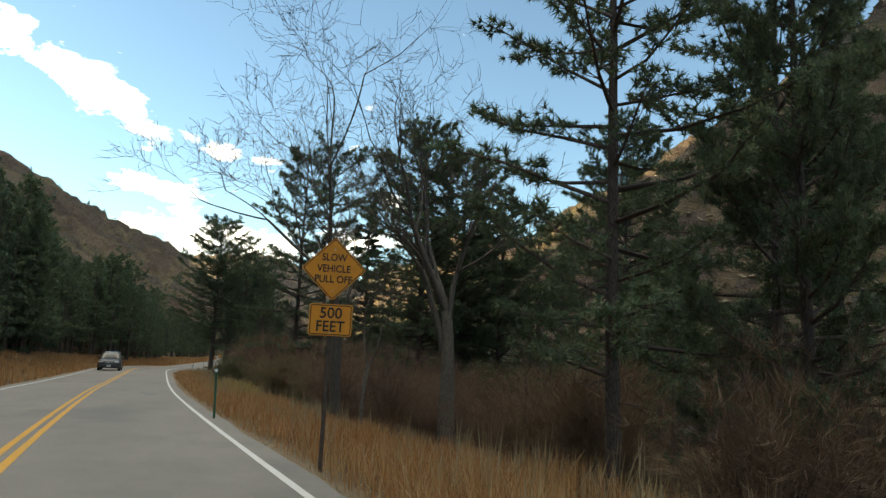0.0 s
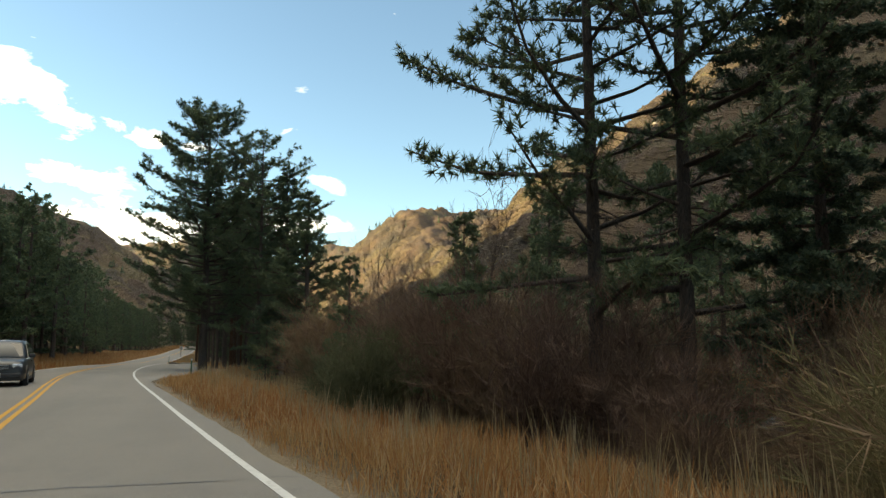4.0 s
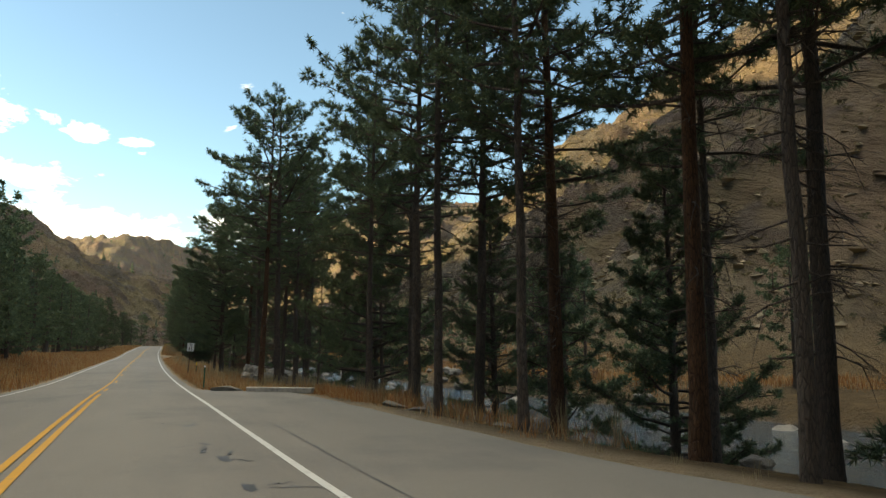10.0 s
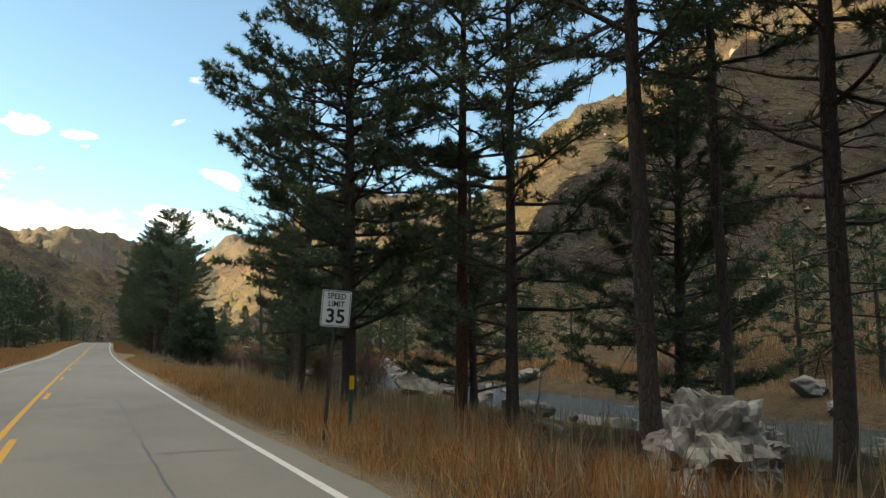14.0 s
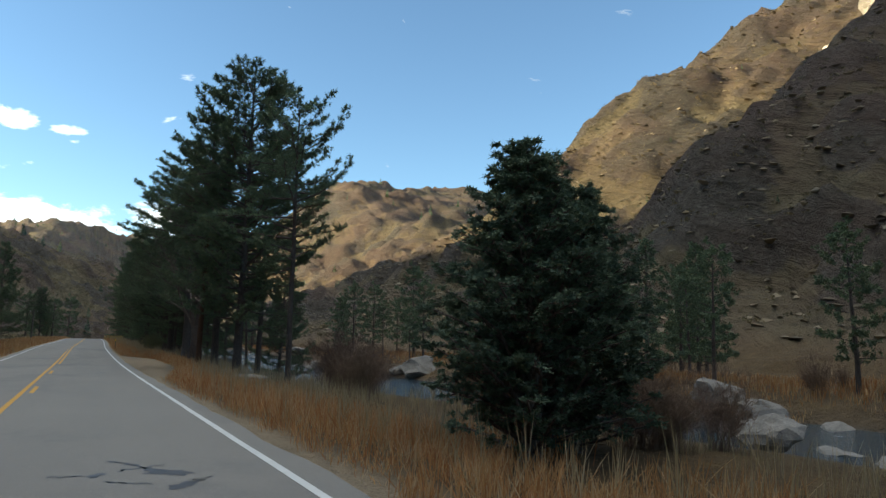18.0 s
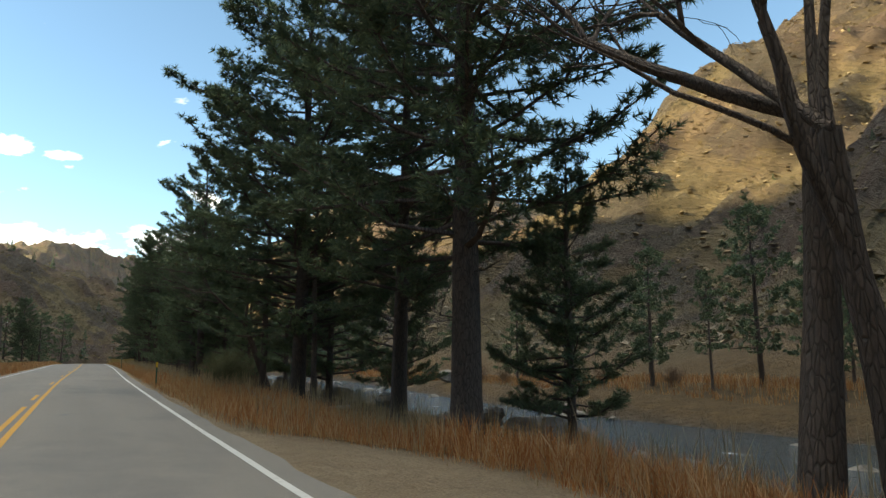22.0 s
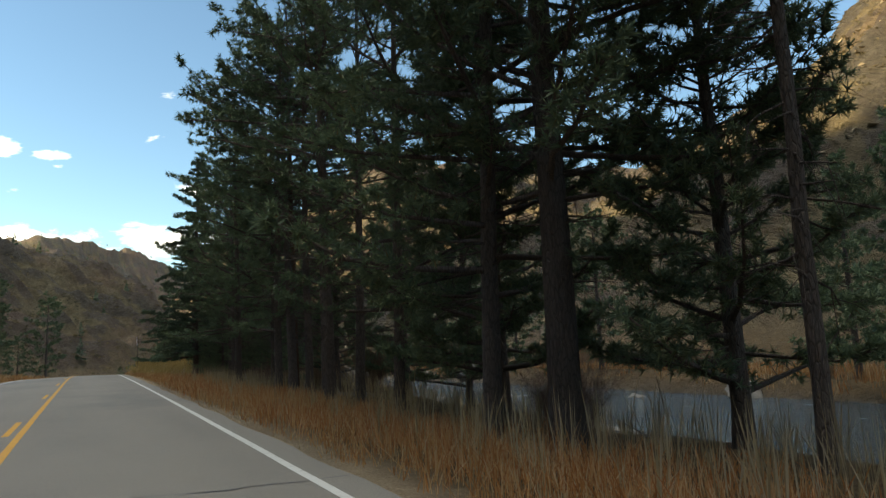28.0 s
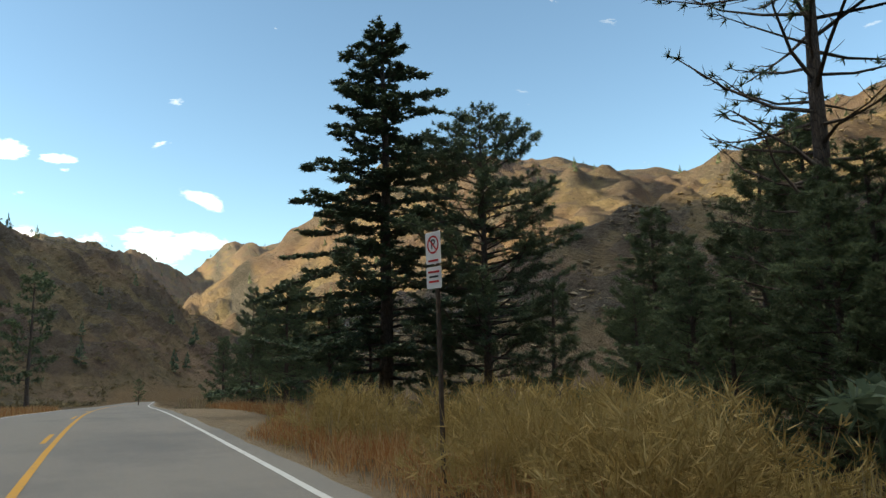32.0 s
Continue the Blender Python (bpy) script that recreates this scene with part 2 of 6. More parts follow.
def soil():
    """The valley's ground: gravel verge, pine litter, dry grass slopes and rock, by the sheet's own masks."""
    k = Mat("ground", 0.95, 0.15)
    big, mid, small = k.noise(0.02, 6, 0.62), k.noise(0.25, 6, 0.65), k.noise(4.0, 6, 0.7)
    hair = k.noise(30, 3, 0.6)
    tan = k.ramp(mid, (0.25, (0.072, 0.058, 0.036)), (0.5, (0.146, 0.118, 0.070)), (0.75, (0.235, 0.190, 0.112)))
    tan = k.mix(0.40, tan, k.ramp(small, (0.3, (0.055, 0.045, 0.030)), (0.7, (0.225, 0.184, 0.115))))
    scrub = k.step(k.noise(0.45, 5, 0.7), 0.55, 0.66)
    tan = k.mix(k.math("MULTIPLY", scrub, 0.55), tan, (0.065, 0.058, 0.037))
    stone = k.ramp(k.noise(0.6, 7, 0.7), (0.25, (0.050, 0.045, 0.038)), (0.5, (0.120, 0.106, 0.085)), (0.8, (0.215, 0.190, 0.150)))
    crack = k.math("ABSOLUTE", k.math("SUBTRACT", k.noise(0.30, 8, 0.72, k.pos((1, 1, 2.2)), 0.8), 0.5))
    stone = k.mix(k.step(crack, 0.045, 0.0), stone, (0.095, 0.078, 0.064))
    rocky = k.math("ADD", k.attr("rock"), k.math("MULTIPLY", k.math("SUBTRACT", k.noise(0.11, 6, 0.7), 0.5), 2.2))
    dots = k.math("MULTIPLY", k.step(k.voronoi(0.42), 0.30, 0.20), k.step(k.noise(0.05, 4, 0.6), 0.40, 0.58))
    tan = k.mix(k.math("MULTIPLY", dots, 0.8), tan, (0.042, 0.042, 0.026))
    # ledges dip towards the valley's head
    turned_in = k.n.new("ShaderNodeMapping")
    turned_in.inputs["Rotation"].default_value = (radians(-24), radians(10), 0)
    k.l.new(k.geo.outputs["Position"], turned_in.inputs[0])
    squeeze = k.n.new("ShaderNodeMapping")
    squeeze.inputs["Scale"].default_value = (0.05, 0.05, 0.55)
    k.l.new(turned_in.outputs[0], squeeze.inputs[0])
    bed_line = k.noise(1.0, 8, 0.72, squeeze.outputs[0], 0.6)
    stone = k.mix(k.step(bed_line, 0.54, 0.62), stone, k.mix(0.65, stone, (0.055, 0.046, 0.036)))
    tan = k.mix(k.math("MULTIPLY", k.step(bed_line, 0.57, 0.64), 0.5), tan, (0.12, 0.098, 0.07))
    hill = k.mix(k.step(rocky, 0.35, 0.7), tan, stone)
    red = k.mix(k.step(big, 0.4, 0.62), hill, k.mix(0.5, hill, (0.17, 0.105, 0.08)))
    litter = k.ramp(k.noise(1.1, 6, 0.7), (0.3, (0.055, 0.038, 0.022)), (0.55, (0.13, 0.085, 0.045)), (0.75, (0.24, 0.16, 0.075)))
    litter = k.mix(0.4, litter, k.ramp(hair, (0.3, (0.04, 0.03, 0.02)), (0.7, (0.20, 0.14, 0.07))))
    grit = k.mix(0.5, k.ramp(k.noise(1.4, 5, 0.7), (0.3, (0.25, 0.18, 0.115)), (0.7, (0.38, 0.29, 0.19))), k.ramp(hair, (0.3, (0.16, 0.12, 0.08)), (0.7, (0.44, 0.345, 0.235))))
    wet = k.ramp(k.voronoi(1.6), (0.05, (0.16, 0.15, 0.135)), (0.5, (0.07, 0.065, 0.06)), (0.9, (0.03, 0.03, 0.028)))
    c = k.mix(k.attr("slope"), litter, red)
    c = k.mix(k.attr("gravel"), c, grit)
    c = k.mix(k.attr("bed"), c, wet)
    h = k.math("ADD", k.math("ADD", k.math("MULTIPLY", small, 0.35), k.math("MULTIPLY", mid, 1.2)), k.math("ADD", k.math("MULTIPLY", k.math("MULTIPLY", crack, 6.0), k.step(rocky, 0.2, 0.8)), k.math("MULTIPLY", bed_line, k.math("MULTIPLY", k.attr("slope"), 5.0))))
    return k.color(c).bump(h, 0.9, 1.1).m


def bark(name, dark, light, up=8.5):
    k = Mat(name, 0.9, 0.2)
    v = k.pos((up, up, up * 0.22), local=True)
    plates = k.voronoi(2.2, v, "DISTANCE_TO_EDGE")
    n = k.noise(3.0, 6, 0.7, v, 0.6)
    c = k.ramp(n, (0.3, dark), (0.7, light))
    c = k.mix(k.math("MULTIPLY", k.step(plates, 0.12, 0.0), 0.75), c, tuple(x * 0.55 for x in dark))
    c = k.mix(k.math("MULTIPLY", k.obj.outputs["Random"], 0.45), c, tuple(x * 0.6 for x in dark))
    return k.color(c).bump(k.math("ADD", k.math("MINIMUM", plates, 0.15), k.math("MULTIPLY", n, 0.1)), 0.8, 0.15).m


def needles(name, dark, light, dry=0.04):
    k = Mat(name, 0.6, 0.25)
    island = k.geo.outputs["Random Per Island"]
    c = k.ramp(island, (0.0, dark), (0.8, light), (1.0 - dry, light), (1.0, (0.20, 0.13, 0.05)))
    c = k.mix(k.step(k.noise(0.35, 3), 0.35, 0.7), c, k.mix(0.5, c, tuple(x * 0.55 for x in dark)))
    c = k.mix(k.math("MULTIPLY", k.obj.outputs["Random"], 0.5), c, k.mix(0.5, c, (0.085, 0.10, 0.035)))
    k.bsdf.inputs["Subsurface Weight"].default_value = 0.0
    k.color(c)
    thin = k.n.new("ShaderNodeBsdfTranslucent")
    k.l.new(c, thin.inputs[0])
    add = k.n.new("ShaderNodeMixShader")
    add.inputs[0].default_value = 0.35
    k.l.new(k.bsdf.outputs[0], add.inputs[1]), k.l.new(thin.outputs[0], add.inputs[2])
    k.l.new(add.outputs[0], k.n["Material Output"].inputs[0])
    return k.m


def dry_grass(name, *colors):
    k = Mat(name, 0.8, 0.2)
    island = k.geo.outputs["Random Per Island"]
    stops = [(i / max(1, len(colors) - 1), c) for i, c in enumerate(colors)]
    c = k.ramp(island, *stops)
    patch = k.step(k.noise(0.13, 4, 0.6), 0.42, 0.62)
    c = k.mix(k.math('MULTIPLY', patch, 0.5), c, k.mix(0.5, c, (0.50, 0.36, 0.17)))
    k.color(c)
    thin = k.n.new("ShaderNodeBsdfTranslucent")
    k.l.new(c, thin.inputs[0])
    add = k.n.new("ShaderNodeMixShader")
    add.inputs[0].default_value = 0.3
    k.l.new(k.bsdf.outputs[0], add.inputs[1]), k.l.new(thin.outputs[0], add.inputs[2])
    k.l.new(add.outputs[0], k.n["Material Output"].inputs[0])
    return k.m


def rock_mat():
    k = Mat("boulder", 0.85, 0.3)
    v = k.pos(local=True)
    n, f = k.noise(1.3, 7, 0.7, v), k.noise(14, 5, 0.7, v)
    c = k.ramp(n, (0.25, (0.085, 0.077, 0.068)), (0.5, (0.20, 0.182, 0.16)), (0.75, (0.33, 0.305, 0.27)))
    c = k.mix(0.35, c, k.ramp(f, (0.3, (0.06, 0.055, 0.048)), (0.7, (0.34, 0.315, 0.28))))
    return k.color(c).bump(k.math("ADD", n, k.math("MULTIPLY", f, 0.3)), 0.6, 0.12).m


def water_mat():
    k = Mat("river_water", 0.08, 0.32)
    flow = k.pos((1.0, 0.45, 1.0))
    rip = k.noise(3.2, 5, 0.65, flow, 0.6)
    chop = k.noise(0.9, 4, 0.6, flow, 0.4)
    foam = k.step(k.math("ADD", k.math("MULTIPLY", chop, 0.7), k.math("MULTIPLY", k.noise(1.6, 6, 0.75, flow), 0.5)), 0.72, 0.84)
    c = k.mix(foam, (0.020, 0.034, 0.040), (0.55, 0.58, 0.60))
    k.l.new(k.math("ADD", k.math("MULTIPLY", foam, 0.5), 0.08), k.bsdf.inputs["Roughness"])
    return k.color(c).bump(k.math("ADD", rip, chop), 0.7, 0.25).m


ASPHALT, SOIL, WATER, ROCK = asphalt(), soil(), water_mat(), rock_mat()
WHITE_PAINT, YELLOW_PAINT = paint_line("white_road_paint", (0.62, 0.62, 0.60)), paint_line("yellow_road_paint", (0.60, 0.30, 0.02))
BARK_RED = bark("ponderosa_bark", (0.075, 0.042, 0.028), (0.215, 0.108, 0.058))
BARK_DARK = bark("dark_bark", (0.090, 0.072, 0.063), (0.205, 0.160, 0.130))
BARK_GREY = bark("grey_bark", (0.12, 0.105, 0.09), (0.28, 0.25, 0.21))
NEEDLES = needles("pine_needles", (0.100, 0.148, 0.100), (0.205, 0.265, 0.140))
NEEDLES_FIR = needles("fir_needles", (0.075, 0.116, 0.084), (0.150, 0.205, 0.122), 0.02)
NEEDLES_JUNIPER = needles("juniper_foliage", (0.075, 0.120, 0.090), (0.140, 0.195, 0.125), 0.02)

# ---- the lie of the land ----


def spline(knots):
    """A smooth curve through (place, value...) knots, as a function of arrays; straight past its ends."""
    k = np.array(knots, float)
    t, v = k[:, 0], k[:, 1:]
    d = np.diff(v, axis=0) / np.diff(t)[:, None]
    slope = np.vstack([d[:1], (d[1:] + d[:-1]) / 2, d[-1:]])

    def at(x):
        x = np.asarray(x, float)
        i = np.clip(np.searchsorted(t, x) - 1, 0, len(t) - 2)
        h = t[i + 1] - t[i]
        f = (x - t[i]) / h
        out = []
        for c in range(v.shape[1]):
            a, b, m, n = v[i, c], v[i + 1, c], slope[i, c] * h, slope[i + 1, c] * h
            y = (2 * f**3 - 3 * f**2 + 1) * a + (f**3 - 2 * f**2 + f) * m + (3 * f**2 - 2 * f**3) * b + (f**3 - f**2) * n
            y = np.where(x < t[0], a + (x - t[0]) * slope[0, c], np.where(x > t[-1], b + (x - t[-1]) * slope[-1, c], y))
            out.append(y)
        return out if len(out) > 1 else out[0]

    return at


# the road's middle: northing, easting, height
ROAD = spline([
    (-160, 33.0, 4.9), (-60, 11.5, 3.5), (0, -1.25, 2.57), (31, -6.83, 1.91), (47.5, -9.31, 1.57), (63, -11.45, 1.36), (84, -14.15, 1.14), (106, -15.66, 0.74), (129, -16.12, 0.28),
    (153, -16.27, -0.31), (178, -16.45, -0.59), (215, -16.42, -0.84), (253, -16.20, -1.01), (294, -15.75, -0.69), (337, -14.70, -0.35), (366, -14.22, -0.18),
    (395, -13.72, -0.17), (425, -12.6, -0.75), (460, -10.4, -2.3), (520, -5.0, -5.2), (620, 5.0, -9.5), (760, 20.0, -13.0)])
HALF = 3.30  # lane width
RIVER = spline([(-160, 95), (-40, 70), (20, 52), (50, 36), (75, 26), (100, 22), (150, 21.5), (185, 23), (215, 24), (245, 21.5), (290, 20.5), (330, 21.5), (370, 23), (420, 27), (520, 34), (760, 45)])


def hashed(ix, iy, seed):
    h = (ix.astype(np.int64) * 374761393 + iy.astype(np.int64) * 668265263 + seed * 1274126177) & 0xFFFFFFFF
    h = ((h ^ (h >> 13)) * 1274126177) & 0xFFFFFFFF
    return ((h ^ (h >> 16)) & 0xFFFFFF) / 0xFFFFFF


def value_noise(x, y, seed=0):
    ix, iy = np.floor(x), np.floor(y)
    fx, fy = x - ix, y - iy
    fx, fy = fx * fx * (3 - 2 * fx), fy * fy * (3 - 2 * fy)
    a, b = hashed(ix, iy, seed), hashed(ix + 1, iy, seed)
    c, d = hashed(ix, iy + 1, seed), hashed(ix + 1, iy + 1, seed)
    return (a * (1 - fx) + b * fx) * (1 - fy) + (c * (1 - fx) + d * fx) * fy


def fbm(x, y, seed=0, octaves=5):
    total, amp = 0.0, 0.5
    for o in range(octaves):
        total = total + amp * (value_noise(x, y, seed + o) - 0.5)
        x, y, amp = x * 2.03 + 3.7, y * 2.03 + 1.3, amp * 0.52
    return total


def ease(x, lo, hi):
    f = np.clip((x - lo) / (hi - lo), 0, 1)
    return f * f * (3 - 2 * f)


# spurs that come down to the river: northing of the crest, easting of its foot, grade, top, fall of its sides, skew
SPURS_EAST = [(185, 22, 0.80, 190, 0.62, 0.10), (300, 36, 0.76, 205, 0.60, 0.05), (432, 42, 0.76, 215, 0.60, 0.0), (560, 18, 0.46, 122, 0.45, 0.0), (690, 30, 0.60, 112, 0.45, 0.10), (922, -25, 0.78, 186, 0.40, 0.0)]
# first three tops raised and unseen spur at 440 added to shade the east
SPURS_WEST = [(60, -34, 0.72, 250, 0.25, 0.0), (260, -50, 0.72, 262, 0.25, 0.0), (470, -62, 0.72, 250, 0.30, 0.0), (440, -105, 1.3, 330, 0.80, 0.0), (800, 146, 0.44, 232, 0.40, -0.1)]


def mountains(x, y):
    rough = fbm(x / 60, y / 60, 11, 6) * 26 + fbm(x / 14, y / 14, 23, 4) * 7
    crag = np.abs(fbm(x / 22, y / 22, 37, 6)) * 24 + np.abs(fbm(x / 9, y / 9, 43, 4)) * 7
    east, west = np.full_like(x, -40.0), np.full_like(x, -40.0)
    for s, foot, grade, top, fall, skew in SPURS_EAST:
        d = x - foot
        z = np.minimum(grade * d, top + 0.06 * (d - top / grade)) - fall * np.sqrt((y - s - skew * d) ** 2 + 80) + 0.5 * fall * 9
        east = np.maximum(east, z)
    for s, foot, grade, top, fall, skew in SPURS_WEST:
        d = foot - x
        z = np.minimum(grade * d, top + 0.05 * (d - top / grade)) - fall * np.sqrt((y - s - skew * d) ** 2 + 80)
        west = np.maximum(west, z)
    # the slopes between the spurs
    east = np.maximum(east, np.minimum(0.56 * (x - 62 - 0.12 * np.maximum(y - 400, 0)), 162))
    west = np.maximum(west, np.minimum(0.5 * (-58 - x), 232) - np.maximum(y - 560, 0) * 0.8)
    far = 290 - np.abs(y - 2150 + 0.25 * x) * 0.30 + fbm(x / 260, y / 260, 51, 5) * 130 - 55 * ease(x, -100, 60) + 24 * (1 - ease(x, 115, 185)) + 92 * ease(x, 195, 295)
    far = np.where(y > 900, far, -40)
    m = np.maximum(np.maximum(east, west), far)
    lift = ease(m, 0, 25)
    return m + (rough + crag - 5) * lift, lift


def land(x, y):
    """Height of the ground, and how far each place is gravel, river bed, hill slope and bare rock."""
    x, y = np.asarray(x, float), np.asarray(y, float)
    xc, zc = ROAD(y)
    u, r = x - xc, RIVER(y)
    # out from the road: flat crown and verge, bank, then the valley floor
    z = zc - 0.02 * np.abs(u)
    verge = HALF + 0.45
    right = np.maximum(u - verge, 0)
    bay = BAY(y)
    right = np.maximum(right - bay, 0)
    z = z - 0.35 * ease(right, 0.3, 3.5) - 0.9 * ease(right, 3.0, 9.0) * ease(r, 26, 36)
    left = np.maximum(-u - verge, 0)
    z = z + 1.1 * ease(left, 1.0, 7.0) * (1 - ease(y, 230, 300)) + 0.28 * np.maximum(left - 6, 0) * (1 - ease(y, 195, 250)) + 0.05 * np.maximum(left - 8, 0)
    # river channel
    d = np.abs(u - r)
    half = 6.6 + 1.4 * np.sin(y / 17)
    z = z - 1.75 * (1 - ease(d, half - 1.5, half + 3.0)) + (0.45 - 0.9 * ease(y, 290, 330)) * ease(u - r, 8, 16)
    hum = fbm(x / 7, y / 7, 3, 5)
    z = z + hum * 0.7 * ease(np.abs(u), 5.5 + bay, 10 + bay) * (1 - 0.5 * (1 - ease(d, half, half + 3)))
    m, lift = mountains(x, y)
    clear = np.maximum(ease(np.abs(u), 14, 40), ease(y, 590, 680))
    top = np.where(m > -4, np.log1p(np.exp(np.clip(m, -20, 400) / 4)) * 4, 0) * clear
    z = z + top
    gravel = (1 - ease(np.abs(u) - bay * (u > 0), verge + 0.1, verge + 1.1 + 0.5 * hum)) * (1 - ease(y, 540, 600))
    bed = 1 - ease(d, half - 0.5, half + 1.5)
    slope = np.clip(ease(top, 0.5, 7) + ease(y, 230, 330) * ease(left, 3, 8), 0, 1)
    rock = ease(np.abs(fbm(x / 22, y / 22, 37, 5)), 0.05, 0.16) * lift + 0.35 * ease(top, 60, 130)
    return z, gravel, bed, slope, rock


# lay-bys: extra width of the verge, paved at first, gravel further on
_bays = [(228, 252, 262, 270, 2.2), (412, 422, 436, 446, 2.5)]


def paved(y):
    y = np.asarray(y, float)
    return 5.2 * ease(y, 74, 97) * (1 - 0.24 * ease(y, 104, 118)) * (1 - ease(y, 137, 141))


def BAY(y):
    y = np.asarray(y, float)
    return paved(y) + sum(w * ease(y, a, b) * (1 - ease(y, c, d)) for a, b, c, d, w in _bays)


def ground_z(x, y):
    return float(land(np.array([x]), np.array([y]))[0][0])


# ---- building ----


def mesh_from(name, verts, faces, mats=(), smooth=False):
    """A mesh from arrays of vertices and of triangles or quads."""
    me = bpy.data.meshes.new(name)
    verts, faces = np.asarray(verts, np.float32), np.asarray(faces, np.int32)
    me.vertices.add(len(verts))
    me.vertices.foreach_set("co", verts.ravel())
    k = faces.shape[1]
    me.loops.add(faces.size)
    me.loops.foreach_set("vertex_index", faces.ravel())
    me.polygons.add(len(faces))
    me.polygons.foreach_set("loop_start", np.arange(0, faces.size, k, dtype=np.int32))
    me.polygons.foreach_set("use_smooth", np.full(len(faces), smooth))
    me.update(calc_edges=True)
    for m in mats:
        me.materials.append(m)
    return me


def part(name, data, parent, label="", material=None):
    """A mesh, from a bmesh or a mesh, as one object under a thing."""
    if isinstance(data, bmesh.types.BMesh):
        me = bpy.data.meshes.new(name)
        data.to_mesh(me)
        data.free()
        data = me
    if material:
        data.materials.append(material)
    ob = new(name, data)
    ob.parent = parent
    return tagged(ob, label)


def box(bm, sx, sy, sz, at=(0, 0, 0), turn=None, bevel=0.0):
    m = Matrix.Translation(at) @ (turn or Matrix.Identity(4)) @ Matrix.Diagonal((sx, sy, sz, 1))
    made = bmesh.ops.create_cube(bm, size=1.0, matrix=m)["verts"]
    if bevel:
        edges = list({e for v in made for e in v.link_edges})
        bmesh.ops.bevel(bm, geom=edges, offset=bevel, segments=2, affect="EDGES", profile=0.5)
    return bm


def rod(bm, radius, length, at=(0, 0, 0), turn=None, sides=10, tip=None):
    m = Matrix.Translation(at) @ (turn or Matrix.Identity(4)) @ Matrix.Translation((0, 0, length / 2))
    bmesh.ops.create_cone(bm, cap_ends=True, segments=sides, radius1=radius, radius2=radius if tip is None else tip, depth=length, matrix=m)
    return bm


# ---- ground, road, river ----


def grid_faces(n, m):
    i = np.arange(n * m).reshape(n, m)
    return np.stack([i[:-1, :-1].ravel(), i[:-1, 1:].ravel(), i[1:, 1:].ravel(), i[1:, :-1].ravel()], 1)


def build_ground():
    near = np.concatenate([np.arange(0, 5.01, 0.5), np.arange(5.6, 14, 0.7), np.arange(14.8, 48, 1.3), np.arange(50, 330, 3.0), np.arange(336, 620, 12), np.geomspace(640, 4200, 16)])
    left = np.concatenate([np.arange(0.5, 5.01, 0.5), np.arange(5.8, 30, 1.4), np.arange(32, 340, 5.0), np.geomspace(350, 4200, 26)])
    us = np.concatenate([-left[::-1], near])
    ys = np.concatenate([-np.geomspace(3000, 170, 12), np.arange(-160, -10, 6.0), np.arange(-10, 470, 1.6), np.arange(472, 760, 3.0), np.arange(764, 1100, 8), np.geomspace(1110, 4600, 60)])
    yy, uu = np.meshgrid(ys, us, indexing="ij")
    bend = np.clip(yy, -200, 800)
    xx = ROAD(bend)[0] + uu
    z, gravel, bed, slope, rock = land(xx, yy)
    me = mesh_from("ground", np.stack([xx, yy, z], -1).reshape(-1, 3), grid_faces(len(ys), len(us))[:, ::-1], [SOIL], True)
    for name, v in (("gravel", gravel), ("bed", bed), ("slope", slope), ("rock", rock)):
        a = me.attributes.new(name, "FLOAT", "POINT")
        a.data.foreach_set("value", np.clip(v, 0, 1).astype(np.float32).ravel())
    tagged(new("ground", me), "dry grassy canyon floor rising to rocky tan mountainsides", "ground", kind="structure")


def ribbon(name, y0, y1, left, right, lift, mat, step=1.5, wobble=0.0):
    """A strip along the road between two offsets from its middle (numbers or functions of northing)."""
    ys = np.arange(y0, y1 + step * 0.5, step)
    xc, zc = ROAD(ys)
    dx = (ROAD(ys + 0.5)[0] - ROAD(ys - 0.5)[0])
    n = np.hypot(dx, 1)
    rows = []
    lo = left(ys) if callable(left) else np.full_like(ys, left)
    hi = right(ys) if callable(right) else np.full_like(ys, right)
    count = 2 if np.max(hi - lo) < 1 else 9
    for f in np.linspace(0, 1, count):
        o = lo + (hi - lo) * f
        if wobble and f in (0.0, 1.0):
            o = o + wobble * fbm(ys / 1.5, ys * 0 + f * 9, 5, 4)
        rows.append(np.stack([xc + o / n, ys - o * dx / n, zc - 0.02 * np.abs(o) + lift], -1))
    v = np.stack(rows, 1).reshape(-1, 3)
    return mesh_from(name, v, grid_faces(len(ys), count)[:, ::-1], [mat], True)


build_ground()


tagged(new("road", ribbon("road", -160, 600, -HALF - 0.45, lambda y: HALF + 0.45 + paved(y) * 0.92, 0.035, ASPHALT, 1.0, 0.25)), "grey worn asphalt two-lane canyon road with a paved lay-by", "road", kind="structure")
WHITE_LINE = "white painted edge line on the asphalt"
for edge in (-HALF, HALF):
    tagged(new("road_edge_line", ribbon("edge_line", -160, 600, edge - 0.055, edge + 0.055, 0.041, WHITE_PAINT, 1.0, 0.02)), WHITE_LINE, "road marking", "edge lines of the road", "structure")


def yellow(y0, y1, at):
    tagged(new("road_centre_line", ribbon("centre_line", y0, y1, at - 0.055, at + 0.055, 0.041, YELLOW_PAINT, 1.0, 0.015)), "yellow painted centre line on the asphalt", "road marking", "centre lines of the road", "structure")


yellow(-160, 276, -0.11)
yellow(-160, 136, 0.11)
yellow(252, 560, 0.11)
for start, stop, side_of in ((139, 250, 0.11), (279, 470, -0.11)):
    for y0 in np.arange(start, stop, 12.2):
        yellow(float(y0), float(y0) + 3.0, side_of)


